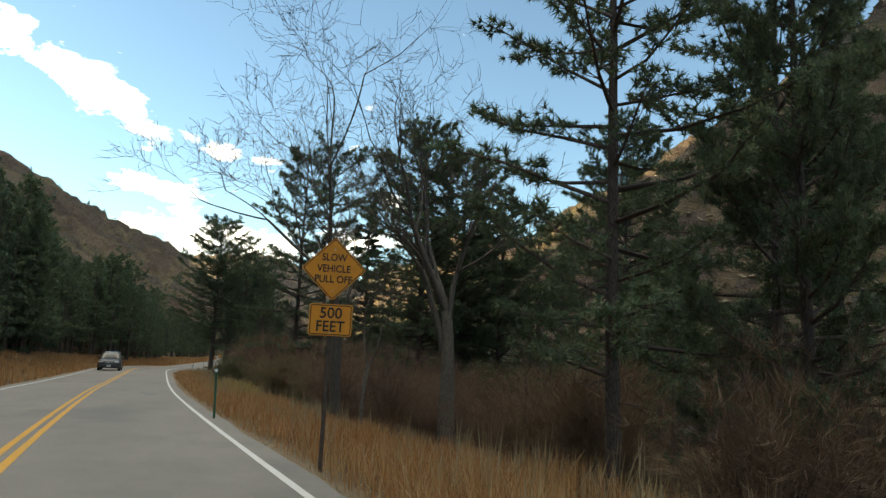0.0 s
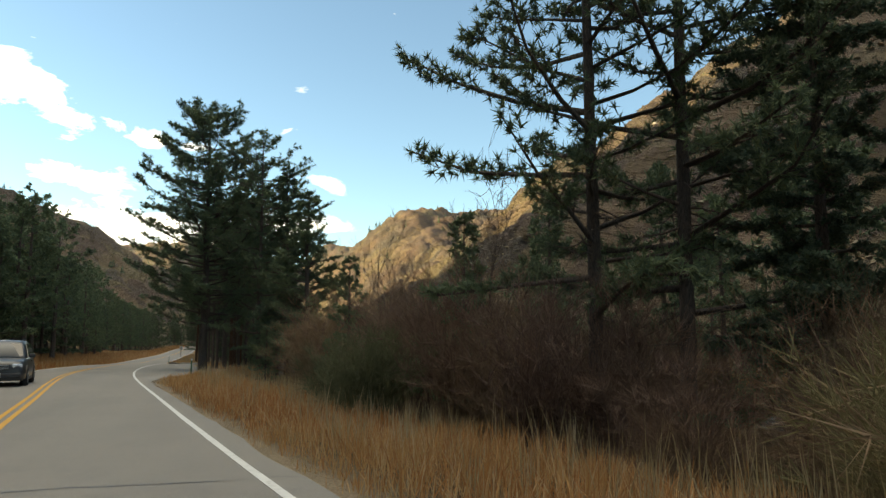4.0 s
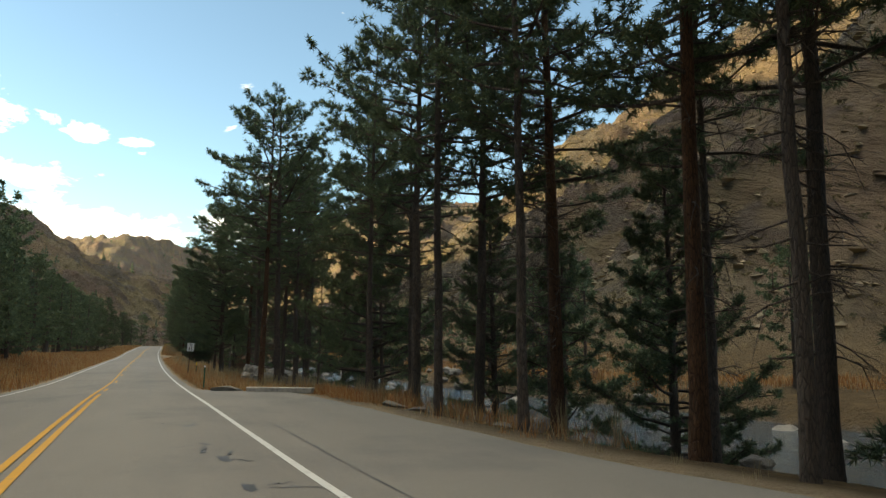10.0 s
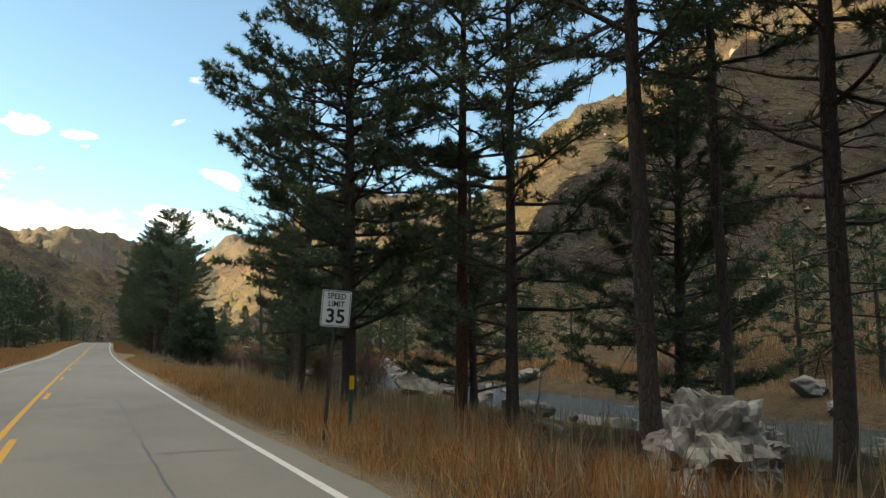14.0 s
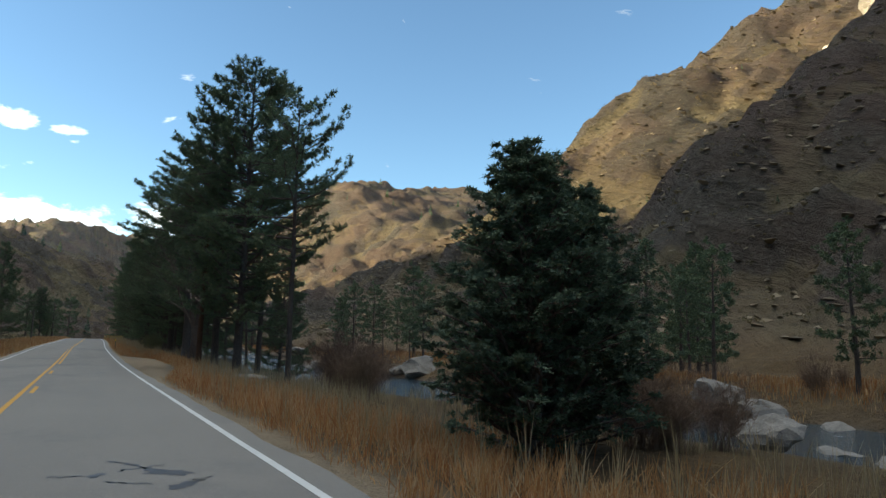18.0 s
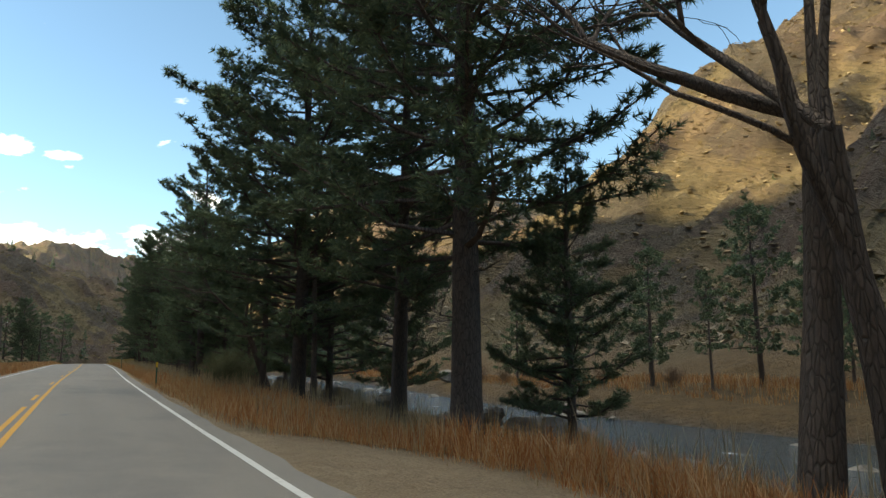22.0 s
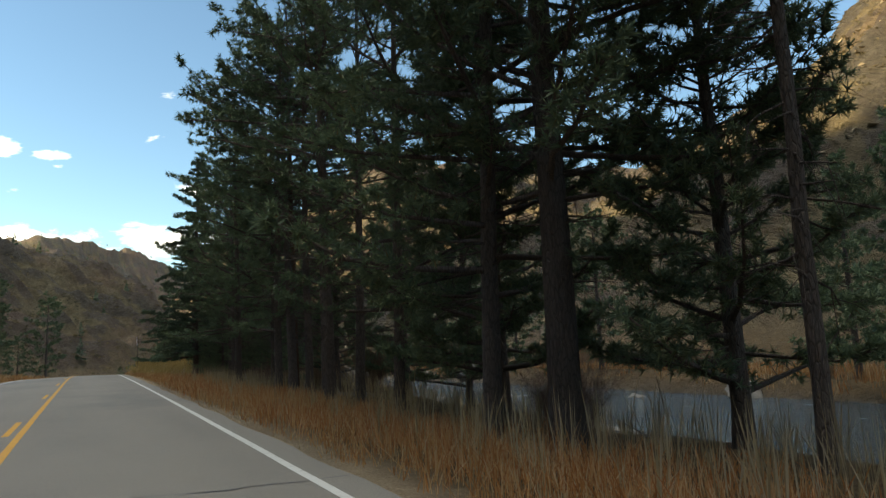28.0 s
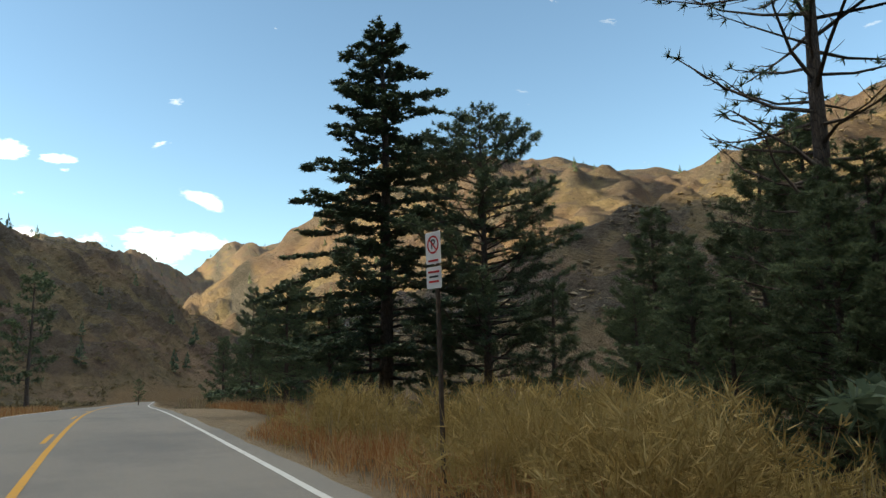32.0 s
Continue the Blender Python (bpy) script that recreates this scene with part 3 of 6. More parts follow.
def build_river():
    ys = np.arange(-40, 640, 2.0)
    xc, zc = ROAD(ys)
    r = RIVER(ys)
    level = np.convolve(np.pad(zc, 20, mode="edge"), np.ones(41) / 41, mode="valid") - 1.95
    rows = [np.stack([xc + r + o, ys, level], -1) for o in np.linspace(-11, 11, 12)]
    me = mesh_from("river", np.stack(rows, 1).reshape(-1, 3), grid_faces(len(ys), 12)[:, ::-1], [WATER], True)
    tagged(new("river", me), "shallow rushing river with white riffles among boulders", "river", kind="structure")


build_river()

# ---- trees ----


def tubes(paths, sides=5):
    """Tapered tubes along (points, radii) paths, as vertices and quads."""
    verts, faces, base = [], [], 0
    ring = np.linspace(0, 2 * np.pi, sides, endpoint=False)
    for pts, rad in paths:
        pts, rad = np.asarray(pts, float), np.asarray(rad, float)
        way = np.gradient(pts, axis=0)
        way /= np.linalg.norm(way, axis=1, keepdims=True) + 1e-9
        ref = np.where(np.abs(way[:, 2:3]) > 0.9, [[1.0, 0, 0]], [[0, 0, 1.0]])
        a = np.cross(way, ref)
        a /= np.linalg.norm(a, axis=1, keepdims=True) + 1e-9
        b = np.cross(way, a)
        v = pts[:, None] + rad[:, None, None] * (np.cos(ring)[None, :, None] * a[:, None] + np.sin(ring)[None, :, None] * b[:, None])
        n = len(pts)
        verts.append(v.reshape(-1, 3))
        i = base + np.arange(n * sides).reshape(n, sides)
        j = np.roll(i, -1, axis=1)
        faces.append(np.stack([i[:-1].ravel(), j[:-1].ravel(), j[1:].ravel(), i[1:].ravel()], 1))
        base += n * sides
    return np.concatenate(verts), np.concatenate(faces)


def tufts(rng, places, ways, blades, length, width, spread, out=0.0):
    """Sprays of needles: thin triangles that fan out from each place round its way."""
    n = len(places)
    p = np.repeat(places, blades, axis=0)
    w = np.repeat(ways, blades, axis=0)
    d = w + rng.normal(0, spread, (n * blades, 3))
    d /= np.linalg.norm(d, axis=1, keepdims=True) + 1e-9
    size = length * rng.uniform(0.7, 1.25, (n * blades, 1))
    side = np.cross(d, rng.normal(0, 1, (n * blades, 3)))
    side /= np.linalg.norm(side, axis=1, keepdims=True) + 1e-9
    root = p + d * out
    half = side * (width * 0.5) * rng.uniform(0.7, 1.3, (n * blades, 1))
    v = np.stack([root - half, root + half, root + d * size], 1) if width < 0.1 else np.stack([root, root + d * size * 0.72 - half, root + d * size + half], 1)
    return v.reshape(-1, 3), np.arange(n * blades * 3).reshape(-1, 3)


def turned(way, rng, amount):
    d = way + rng.normal(0, amount, 3)
    return d / np.linalg.norm(d)


def pine_meshes(seed, height=17.0, girth=0.30, bare=0.28, reach=3.0, shape="round", limbs_n=34, droop=0.0, dead=8, lean=0.02, kind="pine", far=False, full=1.0, leafy=1.0, even=(0.6, 1.2)):
    """Trunk, limbs and crown of a conifer that stands at the origin: whorled limbs, side shoots, a puff of needles at each shoot."""
    rng = np.random.default_rng(seed)
    h = np.linspace(0, 1, 15)
    sway = np.cumsum(rng.normal(0, lean, (15, 2)), axis=0) * height * 0.05
    sway -= sway[:1]
    radius = girth * (1 - h) ** 0.8 + 0.02
    radius[0] *= 1.18
    trunk = np.column_stack([sway, h * height])
    limbs, places, ways = [], [], []

    def spot(f):
        return np.array([np.interp(f, h, sway[:, 0]), np.interp(f, h, sway[:, 1]), f * height])

    def puff(at, way):
        places.append(at)
        ways.append(way)

    shoot = {"pine": 1.0, "fir": 0.8}.get(kind, 0.6)
    for k in range(limbs_n):
        f = bare + (0.985 - bare) * ((k + rng.uniform(0, 0.9)) / limbs_n) ** 0.92
        g = (f - bare) / (1 - bare)
        if shape == "cone":
            long = reach * (1 - g) ** 0.85 + 0.25
        elif shape == "flame":
            long = reach * (1 - g) ** 0.7 * (0.72 + 0.28 * min(1.0, g * 5)) + 0.12
        else:
            long = reach * (0.55 + 1.1 * g) * (1 - g) ** 0.68 * 1.35 + 0.3
        long *= rng.uniform(*even) if shape != "flame" else rng.uniform(0.82, 1.08)
        a = k * 2.4 + rng.uniform(-0.6, 0.6)
        rise = rng.uniform(-0.12, 0.22) + 0.42 * g - droop
        way = np.array([math.cos(a), math.sin(a), rise])
        way /= np.linalg.norm(way)
        steps = 6
        pts, p, d = [spot(f)], spot(f), way
        for s in range(steps):
            bend = (0.16 if kind == "pine" else -0.03) * (s / steps)
            d = turned(d + np.array([0, 0, bend - (droop * 0.12 if s < 3 else -droop * 0.10)]), rng, 0.11)
            p = p + d * long / steps
            pts.append(p)
        pts = np.array(pts)
        thick = (0.018 + 0.012 * long) * (1.2 - 0.5 * g)
        limbs.append((pts, thick * np.linspace(1, 0.22, steps + 1)))
        puff(pts[-1], d)
        count = int((3.0 + 6.6 * long) * full * (0.45 if far else 1.0))
        for j in range(count):
            q = rng.uniform(0.16 if kind == "pine" else 0.06, 0.98) ** 0.8
            i = min(int(q * steps), steps - 1)
            at = pts[i] + (pts[i + 1] - pts[i]) * (q * steps - i)
            along = pts[i + 1] - pts[i]
            along /= np.linalg.norm(along)
            flat = np.cross(along, [0, 0, 1.0]) * rng.choice((-1, 1))
            out = turned(along * 0.75 + flat * rng.uniform(0.5, 1.1), rng, 0.22)
            out[2] = out[2] * 0.7 + (0.22 if kind == "pine" else -0.06)
            twig = shoot * rng.uniform(0.35, 1.15) * (0.35 + 0.42 * long / 3.0 * (1.15 - q))
            end = at + out * twig
            if j % 2 == 0 and not far:
                limbs.append((np.array([at, (at + end) / 2 + [0, 0, -0.03], end]), np.array([0.016, 0.011, 0.006])))
            puff(end, out)
            if not far:
                puff(at + out * twig * rng.uniform(0.45, 0.75) + rng.normal(0, 0.06, 3), out)
    for j in range(8):
        puff(spot(rng.uniform(0.94, 1.0)) + rng.normal(0, 0.12, 3), turned(np.array([0, 0, 1.0]), rng, 0.4))
    for k in range(dead):
        f = rng.uniform(0.14, bare + 0.16)
        a = rng.uniform(0, 6.28)
        d = np.array([math.cos(a), math.sin(a), rng.uniform(-0.25, 0.15)])
        p, pts = spot(f), [spot(f)]
        for s in range(5):
            d = turned(d + [0, 0, -0.03], rng, 0.18)
            p = p + d * rng.uniform(0.12, 0.34)
            pts.append(p)
        limbs.append((np.array(pts), np.linspace(0.028, 0.006, 6)))
        for m in range(2):
            e = turned(d, rng, 0.6)
            limbs.append((np.array([pts[2 + m], pts[2 + m] + e * 0.4, pts[2 + m] + e * 0.8 + [0, 0, -0.1]]), np.array([0.012, 0.008, 0.004])))
    places, ways = np.array(places), np.array(ways)
    if leafy < 1:
        alive = rng.random(len(places)) < leafy
        places, ways = places[alive], ways[alive]
    if far:
        v, fc = tufts(rng, places, ways, 13, 0.36, 0.11, 1.1, -0.08)
        limbs = limbs[::2]
    elif kind == "pine":
        v, fc = tufts(rng, places, ways, 17, 0.25, 0.042, 1.25, -0.03)
    elif kind == "fir":
        v, fc = tufts(rng, places, ways, 12, 0.22, 0.050, 0.8, -0.10)
    else:
        v, fc = tufts(rng, places, ways, 12, 0.15, 0.030, 0.75, -0.06)
    leaf = {"pine": NEEDLES, "fir": NEEDLES_FIR}.get(kind, NEEDLES_JUNIPER)
    tv, tf = tubes([(trunk, radius)], 10)
    lv, lf = tubes([(p[:: 2 if len(p) > 3 else 1], r[:: 2 if len(p) > 3 else 1]) for p, r in limbs], 3)
    return tv, tf, lv, lf, v, fc, leaf


def conifer(name, label, category, skin, **how):
    tv, tf, lv, lf, v, fc, leaf = pine_meshes(**how)
    root = tagged(new(name), label, category)
    part("trunk", mesh_from("trunk", tv, tf, [skin], True), root)
    tagged(part("branchwork", mesh_from("branchwork", lv, lf, [BARK_DARK], True), root), kind="stuff")
    part("crown", mesh_from("crown", v, fc, [leaf]), root)
    return root


PINE = "tall ponderosa pine with orange-brown bark and dark green needles"
DARK_PINE = "tall dark-barked ponderosa pine with tufted green needles"
kinds = {
    "a": lambda: conifer("ponderosa_pine", PINE, "pine tree", BARK_RED, seed=1, height=18, girth=0.175, bare=0.40, reach=4.2, limbs_n=40, dead=30),
    "b": lambda: conifer("ponderosa_pine", DARK_PINE, "pine tree", BARK_DARK, seed=2, height=17, girth=0.17, bare=0.17, reach=4.5, limbs_n=54, dead=16),
    "c": lambda: conifer("ponderosa_pine", "slender ponderosa pine with a thin high crown", "pine tree", BARK_DARK, seed=3, height=17, girth=0.115, bare=0.42, reach=2.6, limbs_n=36, dead=40),
    "d": lambda: conifer("ponderosa_pine", "bushy ponderosa pine with a broad dense crown to the ground", "pine tree", BARK_DARK, seed=4, height=14, girth=0.20, bare=0.08, reach=4.4, limbs_n=92, shape="cone", dead=6, full=1.25),
    "e": lambda: conifer("young_pine", "young bushy pine with branches down to the grass", "pine tree", BARK_DARK, seed=5, height=7, girth=0.13, bare=0.05, reach=2.2, limbs_n=46, shape="cone", dead=0),
    "f": lambda: conifer("douglas_fir", "narrow conical dark green fir with drooping boughs", "fir tree", BARK_DARK, seed=6, height=16, girth=0.17, bare=0.10, reach=3.6, limbs_n=100, shape="cone", droop=0.10, dead=4, kind="fir", full=2.3),
    "g": lambda: conifer("ponderosa_pine", PINE, "pine tree", BARK_RED, seed=7, height=19, girth=0.225, bare=0.38, reach=4.6, limbs_n=44, dead=30),
    "h": lambda: conifer("ponderosa_pine", "large dense ponderosa pine with a tall rounded dark crown", "pine tree", BARK_DARK, seed=10, height=18, girth=0.24, bare=0.15, reach=4.9, limbs_n=125, dead=10, full=1.25, even=(0.78, 1.08)),
    "m": lambda: conifer("ponderosa_pine", "tall dark-barked ponderosa pine with a bare lower trunk", "pine tree", BARK_DARK, seed=17, height=17, girth=0.18, bare=0.42, reach=4.2, limbs_n=42, dead=36),
    "p": lambda: conifer("ponderosa_pine", "stout dark ponderosa pine with a full crown above a bare trunk", "pine tree", BARK_DARK, seed=19, height=18, girth=0.28, bare=0.24, reach=4.8, limbs_n=96, dead=20, full=1.15, even=(0.7, 1.1)),
    "n": lambda: conifer("dying_pine", "tall thinning pine with bare twigs and a sparse crown", "pine tree", BARK_DARK, seed=18, height=17, girth=0.165, bare=0.25, reach=2.9, limbs_n=50, dead=40, full=0.6, leafy=0.28),
    "j": lambda: conifer("juniper", "dense bluish-green conical juniper in the verge grass", "juniper", BARK_GREY, seed=8, height=5.0, girth=0.12, bare=0.02, reach=1.9, limbs_n=190, shape="flame", droop=-0.55, dead=0, kind="juniper", full=0.9),
    "k": lambda: conifer("dying_pine", "half-dead pine with bare dark limbs and few needles", "pine tree", BARK_DARK, seed=9, height=17, girth=0.25, bare=0.15, reach=3.7, limbs_n=84, dead=40, full=0.8, leafy=0.07),
    "B": lambda: conifer("ponderosa_pine", DARK_PINE, "pine tree", BARK_DARK, seed=12, height=12, girth=0.18, bare=0.16, reach=2.4, limbs_n=40, dead=4, far=True, full=1.5),
    "C": lambda: conifer("ponderosa_pine", "slender ponderosa pine with a thin high crown", "pine tree", BARK_DARK, seed=13, height=12, girth=0.14, bare=0.30, reach=1.7, limbs_n=30, dead=6, far=True, full=1.5),
    "D": lambda: conifer("ponderosa_pine", "bushy ponderosa pine with a dense conical crown", "pine tree", BARK_DARK, seed=14, height=12, girth=0.18, bare=0.08, reach=2.6, limbs_n=50, shape="cone", dead=0, far=True, full=1.6),
    "F": lambda: conifer("douglas_fir", "narrow dark green fir on the slope", "fir tree", BARK_DARK, seed=15, height=13, girth=0.16, bare=0.07, reach=2.2, limbs_n=54, shape="cone", droop=0.15, dead=0, far=True, kind="fir", full=1.6),
}
masters = {k: make() for k, make in kinds.items()}
NOMINAL = {"a": 18, "b": 17, "c": 17, "d": 14, "e": 7, "f": 16, "g": 19, "h": 18, "m": 17, "p": 18, "n": 17, "j": 5, "k": 17, "B": 12, "C": 12, "D": 12, "F": 13}
used = set()
rng0 = random.Random(4)


def plant(kind, x, y, height, turn=None, z=None, wide=1.0, sink=0.12, group="pines along the river", tilt=(0, 0)):
    s = height / NOMINAL[kind]
    a = rng0.uniform(0, 360) if turn is None else turn
    at = (x, y, (ground_z(x, y) if z is None else z) - sink)
    m = Matrix.LocRotScale(at, Euler((radians(rng0.uniform(-1.2, 1.2) + tilt[0]), radians(rng0.uniform(-1.2, 1.2) + tilt[1]), radians(a))), (s * wide, s * wide, s))
    ob = masters[kind]
    if kind in used:
        ob = copy_thing(ob, Matrix.Identity(4))
    used.add(kind)
    ob.matrix_basis = m
    ob["group"] = group
    return ob


def beside(rows, **more):
    """Trees given as kind, northing, metres east of the road's middle, height and, where it differs, spread."""
    for kind, y, u, h, *spread in rows:
        how = dict(more, wide=spread[0]) if spread else more
        plant(kind, float(ROAD(y)[0]) + u, y, h, **how)

# the near stretch: trees beyond the willows, then the lay-by grove
for kind, x, y, h in [("b", 6.6, 13.5, 15), ("d", 10.6, 12.8, 15), ("h", 18.0, 35.8, 17.5), ("F", 15.8, 27, 8), ("h", 8.9, 44.6, 18.7), ("h", 11.6, 46, 17.2), ("d", 14.0, 45, 15.5), ("c", 17.4, 47, 15),
                      ("b", 3.4, 56.5, 20.3), ("b", 1.6, 57.4, 19.6), ("f", 6.8, 55.8, 16.2), ("B", 14, 62, 12), ("d", 21, 52, 15), ("B", 24, 60, 13), ("F", 13.5, 52.5, 13), ("d", 16.5, 19, 15), ("b", 12.2, 16, 16), ("D", 15.6, 42, 9), ("D", 21.5, 38, 10), ("D", 25, 42, 12),
                      ("D", 9.5, 60, 9), ("D", 12, 66, 10), ("F", 8, 64, 9), ("D", 4.5, 66, 8), ("D", 17, 56, 12), ("B", 27, 46, 15), ("D", 28, 54, 14), ("D", 0.2, 63, 6.5), ("D", -2.0, 70, 5.5)]:
    plant(kind, x, y, h, group="pines beyond the willows", wide=0.88 if kind == "b" and y > 50 else {12.8: 0.66, 35.8: 0.78}.get(y, 1.0))
LAYBY = "pines of the lay-by grove"
beside([("h", 99, 7.7, 20, 1.12)], group=LAYBY)
beside([("b", 96, 11.3, 17.5), ("f", 91.5, 12.6, 14.5), ("d", 88.5, 13.2, 12, 1.15), ("b", 98.8, 13.4, 15), ("c", 105.6, 10.8, 15), ("m", 108.9, 9.9, 15), ("g", 110.7, 11.2, 18), ("m", 111.6, 13, 16), ("c", 113.4, 9.4, 15), ("m", 115.3, 12, 16),
        ("a", 117, 10.8, 17), ("c", 120.6, 9.2, 16), ("a", 122.8, 11.4, 17), ("c", 124.6, 8.8, 16), ("m", 127.9, 11.5, 16), ("m", 131, 10.5, 16), ("c", 134.2, 9.7, 15), ("m", 136, 12.2, 14)], group=LAYBY)
beside([("d", 103.5, 14.2, 11), ("d", 109, 14.6, 10), ("c", 119, 13, 15), ("d", 121.5, 14, 9), ("c", 125.5, 12.8, 14), ("d", 130, 13.2, 9), ("e", 114, 14.2, 7), ("e", 126.8, 14, 7), ("e", 101, 13.4, 5), ("e", 87.5, 10.6, 3.4)], group=LAYBY)
beside([("d", 140.7, 11.7, 15.5, 0.88), ("c", 140.6, 12.3, 13), ("a", 146.2, 7.3, 16), ("m", 148.7, 8.6, 17), ("n", 146.4, 10.4, 7), ("c", 152.2, 10.2, 15), ("m", 155.4, 11.6, 15), ("c", 156.9, 12, 16), ("m", 158.4, 11.5, 16), ("c", 159.6, 12.3, 15), ("n", 160.6, 10.9, 15), ("c", 162.8, 11, 15), ("m", 162.9, 9.4, 16),
        ("b", 168.9, 10.4, 15), ("a", 170.3, 9.7, 16), ("h", 173.8, 7.9, 15.5), ("b", 178.3, 7.7, 12), ("c", 184.5, 8.9, 10), ("d", 166, 13, 10), ("d", 175, 12.6, 9), ("d", 152.5, 13.4, 9), ("d", 144.5, 13.2, 9)])
beside([("C", 184, 11.5, 9), ("d", 196, 11.5, 9), ("e", 189, 10.5, 6), ("d", 192, 12.8, 8), ("m", 232.6, 8.8, 12.5, 0.9), ("h", 243.8, 8.8, 17.4), ("m", 248.0, 10.8, 15), ("a", 249.0, 7.5, 16), ("p", 249.5, 8.5, 15.5, 0.95), ("c", 254.5, 11.4, 12), ("p", 274.2, 9.8, 15.5)])
beside([("p", 268.3, 9.0, 18), ("h", 283.7, 9.2, 18)], wide=1.25)
beside([("b", 290.4, 9.2, 15), ("d", 287, 11.6, 11), ("d", 299, 12.4, 10), ("p", 308.0, 8.4, 16), ("m", 304.3, 12.2, 13), ("d", 306.2, 9.8, 8), ("d", 309.6, 9.8, 13), ("d", 302.5, 10.8, 8), ("d", 312, 10.6, 12), ("p", 314.5, 8.6, 13.5), ("d", 319, 9.0, 12), ("c", 326.6, 10, 15.5), ("d", 324, 8.4, 9), ("d", 331, 9.2, 11), ("b", 336, 9.0, 13),
        ("c", 343.6, 9.4, 15), ("p", 347.3, 8.1, 17), ("b", 348.4, 7.3, 15.5), ("d", 346, 10.6, 11), ("d", 351.5, 9.4, 12), ("b", 354.6, 8.2, 14)])
beside([("n", 358.8, 7.7, 16), ("n", 359.3, 8.8, 15), ("m", 360.7, 8.2, 16), ("n", 362.6, 8.1, 14), ("m", 364.4, 8.0, 15), ("a", 365.4, 8.3, 16), ("b", 366.9, 8.0, 15), ("c", 370.2, 8.6, 14), ("d", 368.5, 11.0, 9), ("b", 374.5, 7.9, 14), ("c", 379, 8.4, 12.5), ("b", 383.6, 9.4, 13), ("d", 381, 11.2, 9), ("b", 387.2, 9.7, 14.5),
        ("f", 395.5, 8.4, 17, 1.05), ("b", 393.5, 11.6, 15), ("b", 397, 13.4, 15), ("b", 390.6, 13.2, 14), ("k", 405.4, 14.6, 15.5), ("f", 423, 11.2, 16.6, 1.6), ("h", 418.7, 13.6, 11.4, 1.15)])
beside([("d", 390, 9.6, 6), ("d", 393, 10.4, 8), ("e", 396.6, 9.6, 5.5), ("d", 398.8, 12, 7), ("d", 401.5, 12.2, 6), ("d", 404.0, 12.6, 5.4, 1.2), ("d", 402.6, 10.9, 4.6, 1.3), ("d", 403.6, 9.7, 3.2, 1.3), ("d", 401.4, 10.2, 3.2, 1.2), ("d", 405.4, 10.8, 4.0, 1.3), ("d", 407.6, 11.2, 3.6, 1.3), ("d", 404.6, 14.8, 6.4, 1.3), ("d", 409.5, 17.5, 8, 1.3), ("d", 402, 15.5, 7.5, 1.2), ("d", 407, 16.5, 8, 1.2), ("d", 408.5, 13.6, 5.2, 1.2), ("d", 411.5, 15.4, 6.5, 1.2), ("d", 405.5, 18.5, 8.5, 1.2), ("d", 435, 9.6, 7.2, 1.25), ("d", 439.5, 11.4, 8, 1.2), ("d", 446, 12.5, 8.5, 1.2), ("e", 425, 9.4, 5), ("d", 420, 12.2, 4.4), ("e", 416, 14.6, 5), ("e", 428, 12.2, 6), ("d", 443, 9.0, 8), ("e", 447, 10.5, 8), ("e", 438, 13.0, 7), ("e", 457, 8.8, 6),
        ("d", 386, 11.0, 6.5), ("d", 383.5, 12.0, 7), ("d", 378, 11.6, 8), ("e", 372, 10.8, 6), ("d", 357, 11.5, 8), ("d", 363, 12, 9), ("d", 293, 12.6, 8), ("d", 281, 12.6, 9), ("d", 269, 12.4, 8), ("d", 250, 12.6, 8)], group="young pines under the tall ones")
plant("c", float(ROAD(282.4)[0]) + 9.5, 282.4, 14.5, tilt=(0, 7))
beside([("j", 213.2, 7.9, 5.3), ("j", 214.0, 9.3, 4.9)], wide=1.3, group="junipers in the verge")
# the bench across the river
FAR_BANK = "pines across the river"
beside([("B", 104, 36, 10), ("B", 108, 40, 12), ("C", 112, 33, 9), ("B", 122, 33, 9), ("D", 124, 38, 9), ("B", 130, 41, 10), ("B", 137, 35, 8), ("D", 149, 34, 9), ("D", 158, 35, 10), ("D", 163, 33, 10), ("B", 164, 37, 10), ("C", 155, 40, 9),
        ("B", 176, 35, 9), ("B", 182, 37, 9), ("D", 190, 38, 8), ("B", 235, 35, 8.5), ("D", 243, 37, 10), ("B", 244, 42, 8), ("D", 247, 46, 11), ("B", 249, 34, 9)], group=FAR_BANK)
beside([("D", 252, 52, 11), ("C", 257, 36, 8), ("B", 260, 33, 9), ("C", 268, 44, 9), ("C", 276, 33, 6), ("B", 279, 36, 9), ("B", 281, 41, 7), ("B", 284, 37, 11), ("C", 284, 33, 7), ("B", 290, 34, 9), ("B", 301, 35, 10), ("B", 297, 40, 8),
        ("D", 310, 36, 8), ("D", 355, 31, 13), ("D", 350, 35, 11), ("B", 337, 44, 11), ("D", 362, 37, 12), ("B", 378, 33, 11), ("C", 385, 34, 7), ("B", 394, 36, 10)], group=FAR_BANK)
beside([("D", 240, 32, 8), ("B", 246, 36, 9), ("D", 250, 40, 9), ("B", 247, 44, 9), ("D", 252, 49, 10), ("B", 228, 38, 9), ("D", 256, 31.5, 8)], group=FAR_BANK)
beside([("B", 405, 38, 10), ("D", 411, 35, 9), ("B", 421, 39, 9), ("D", 430, 33, 8), ("B", 87, 42, 10), ("B", 92, 38, 9), ("D", 96, 46, 9), ("B", 215, 45, 9), ("B", 222, 42, 10), ("D", 228, 48, 9)], group=FAR_BANK)

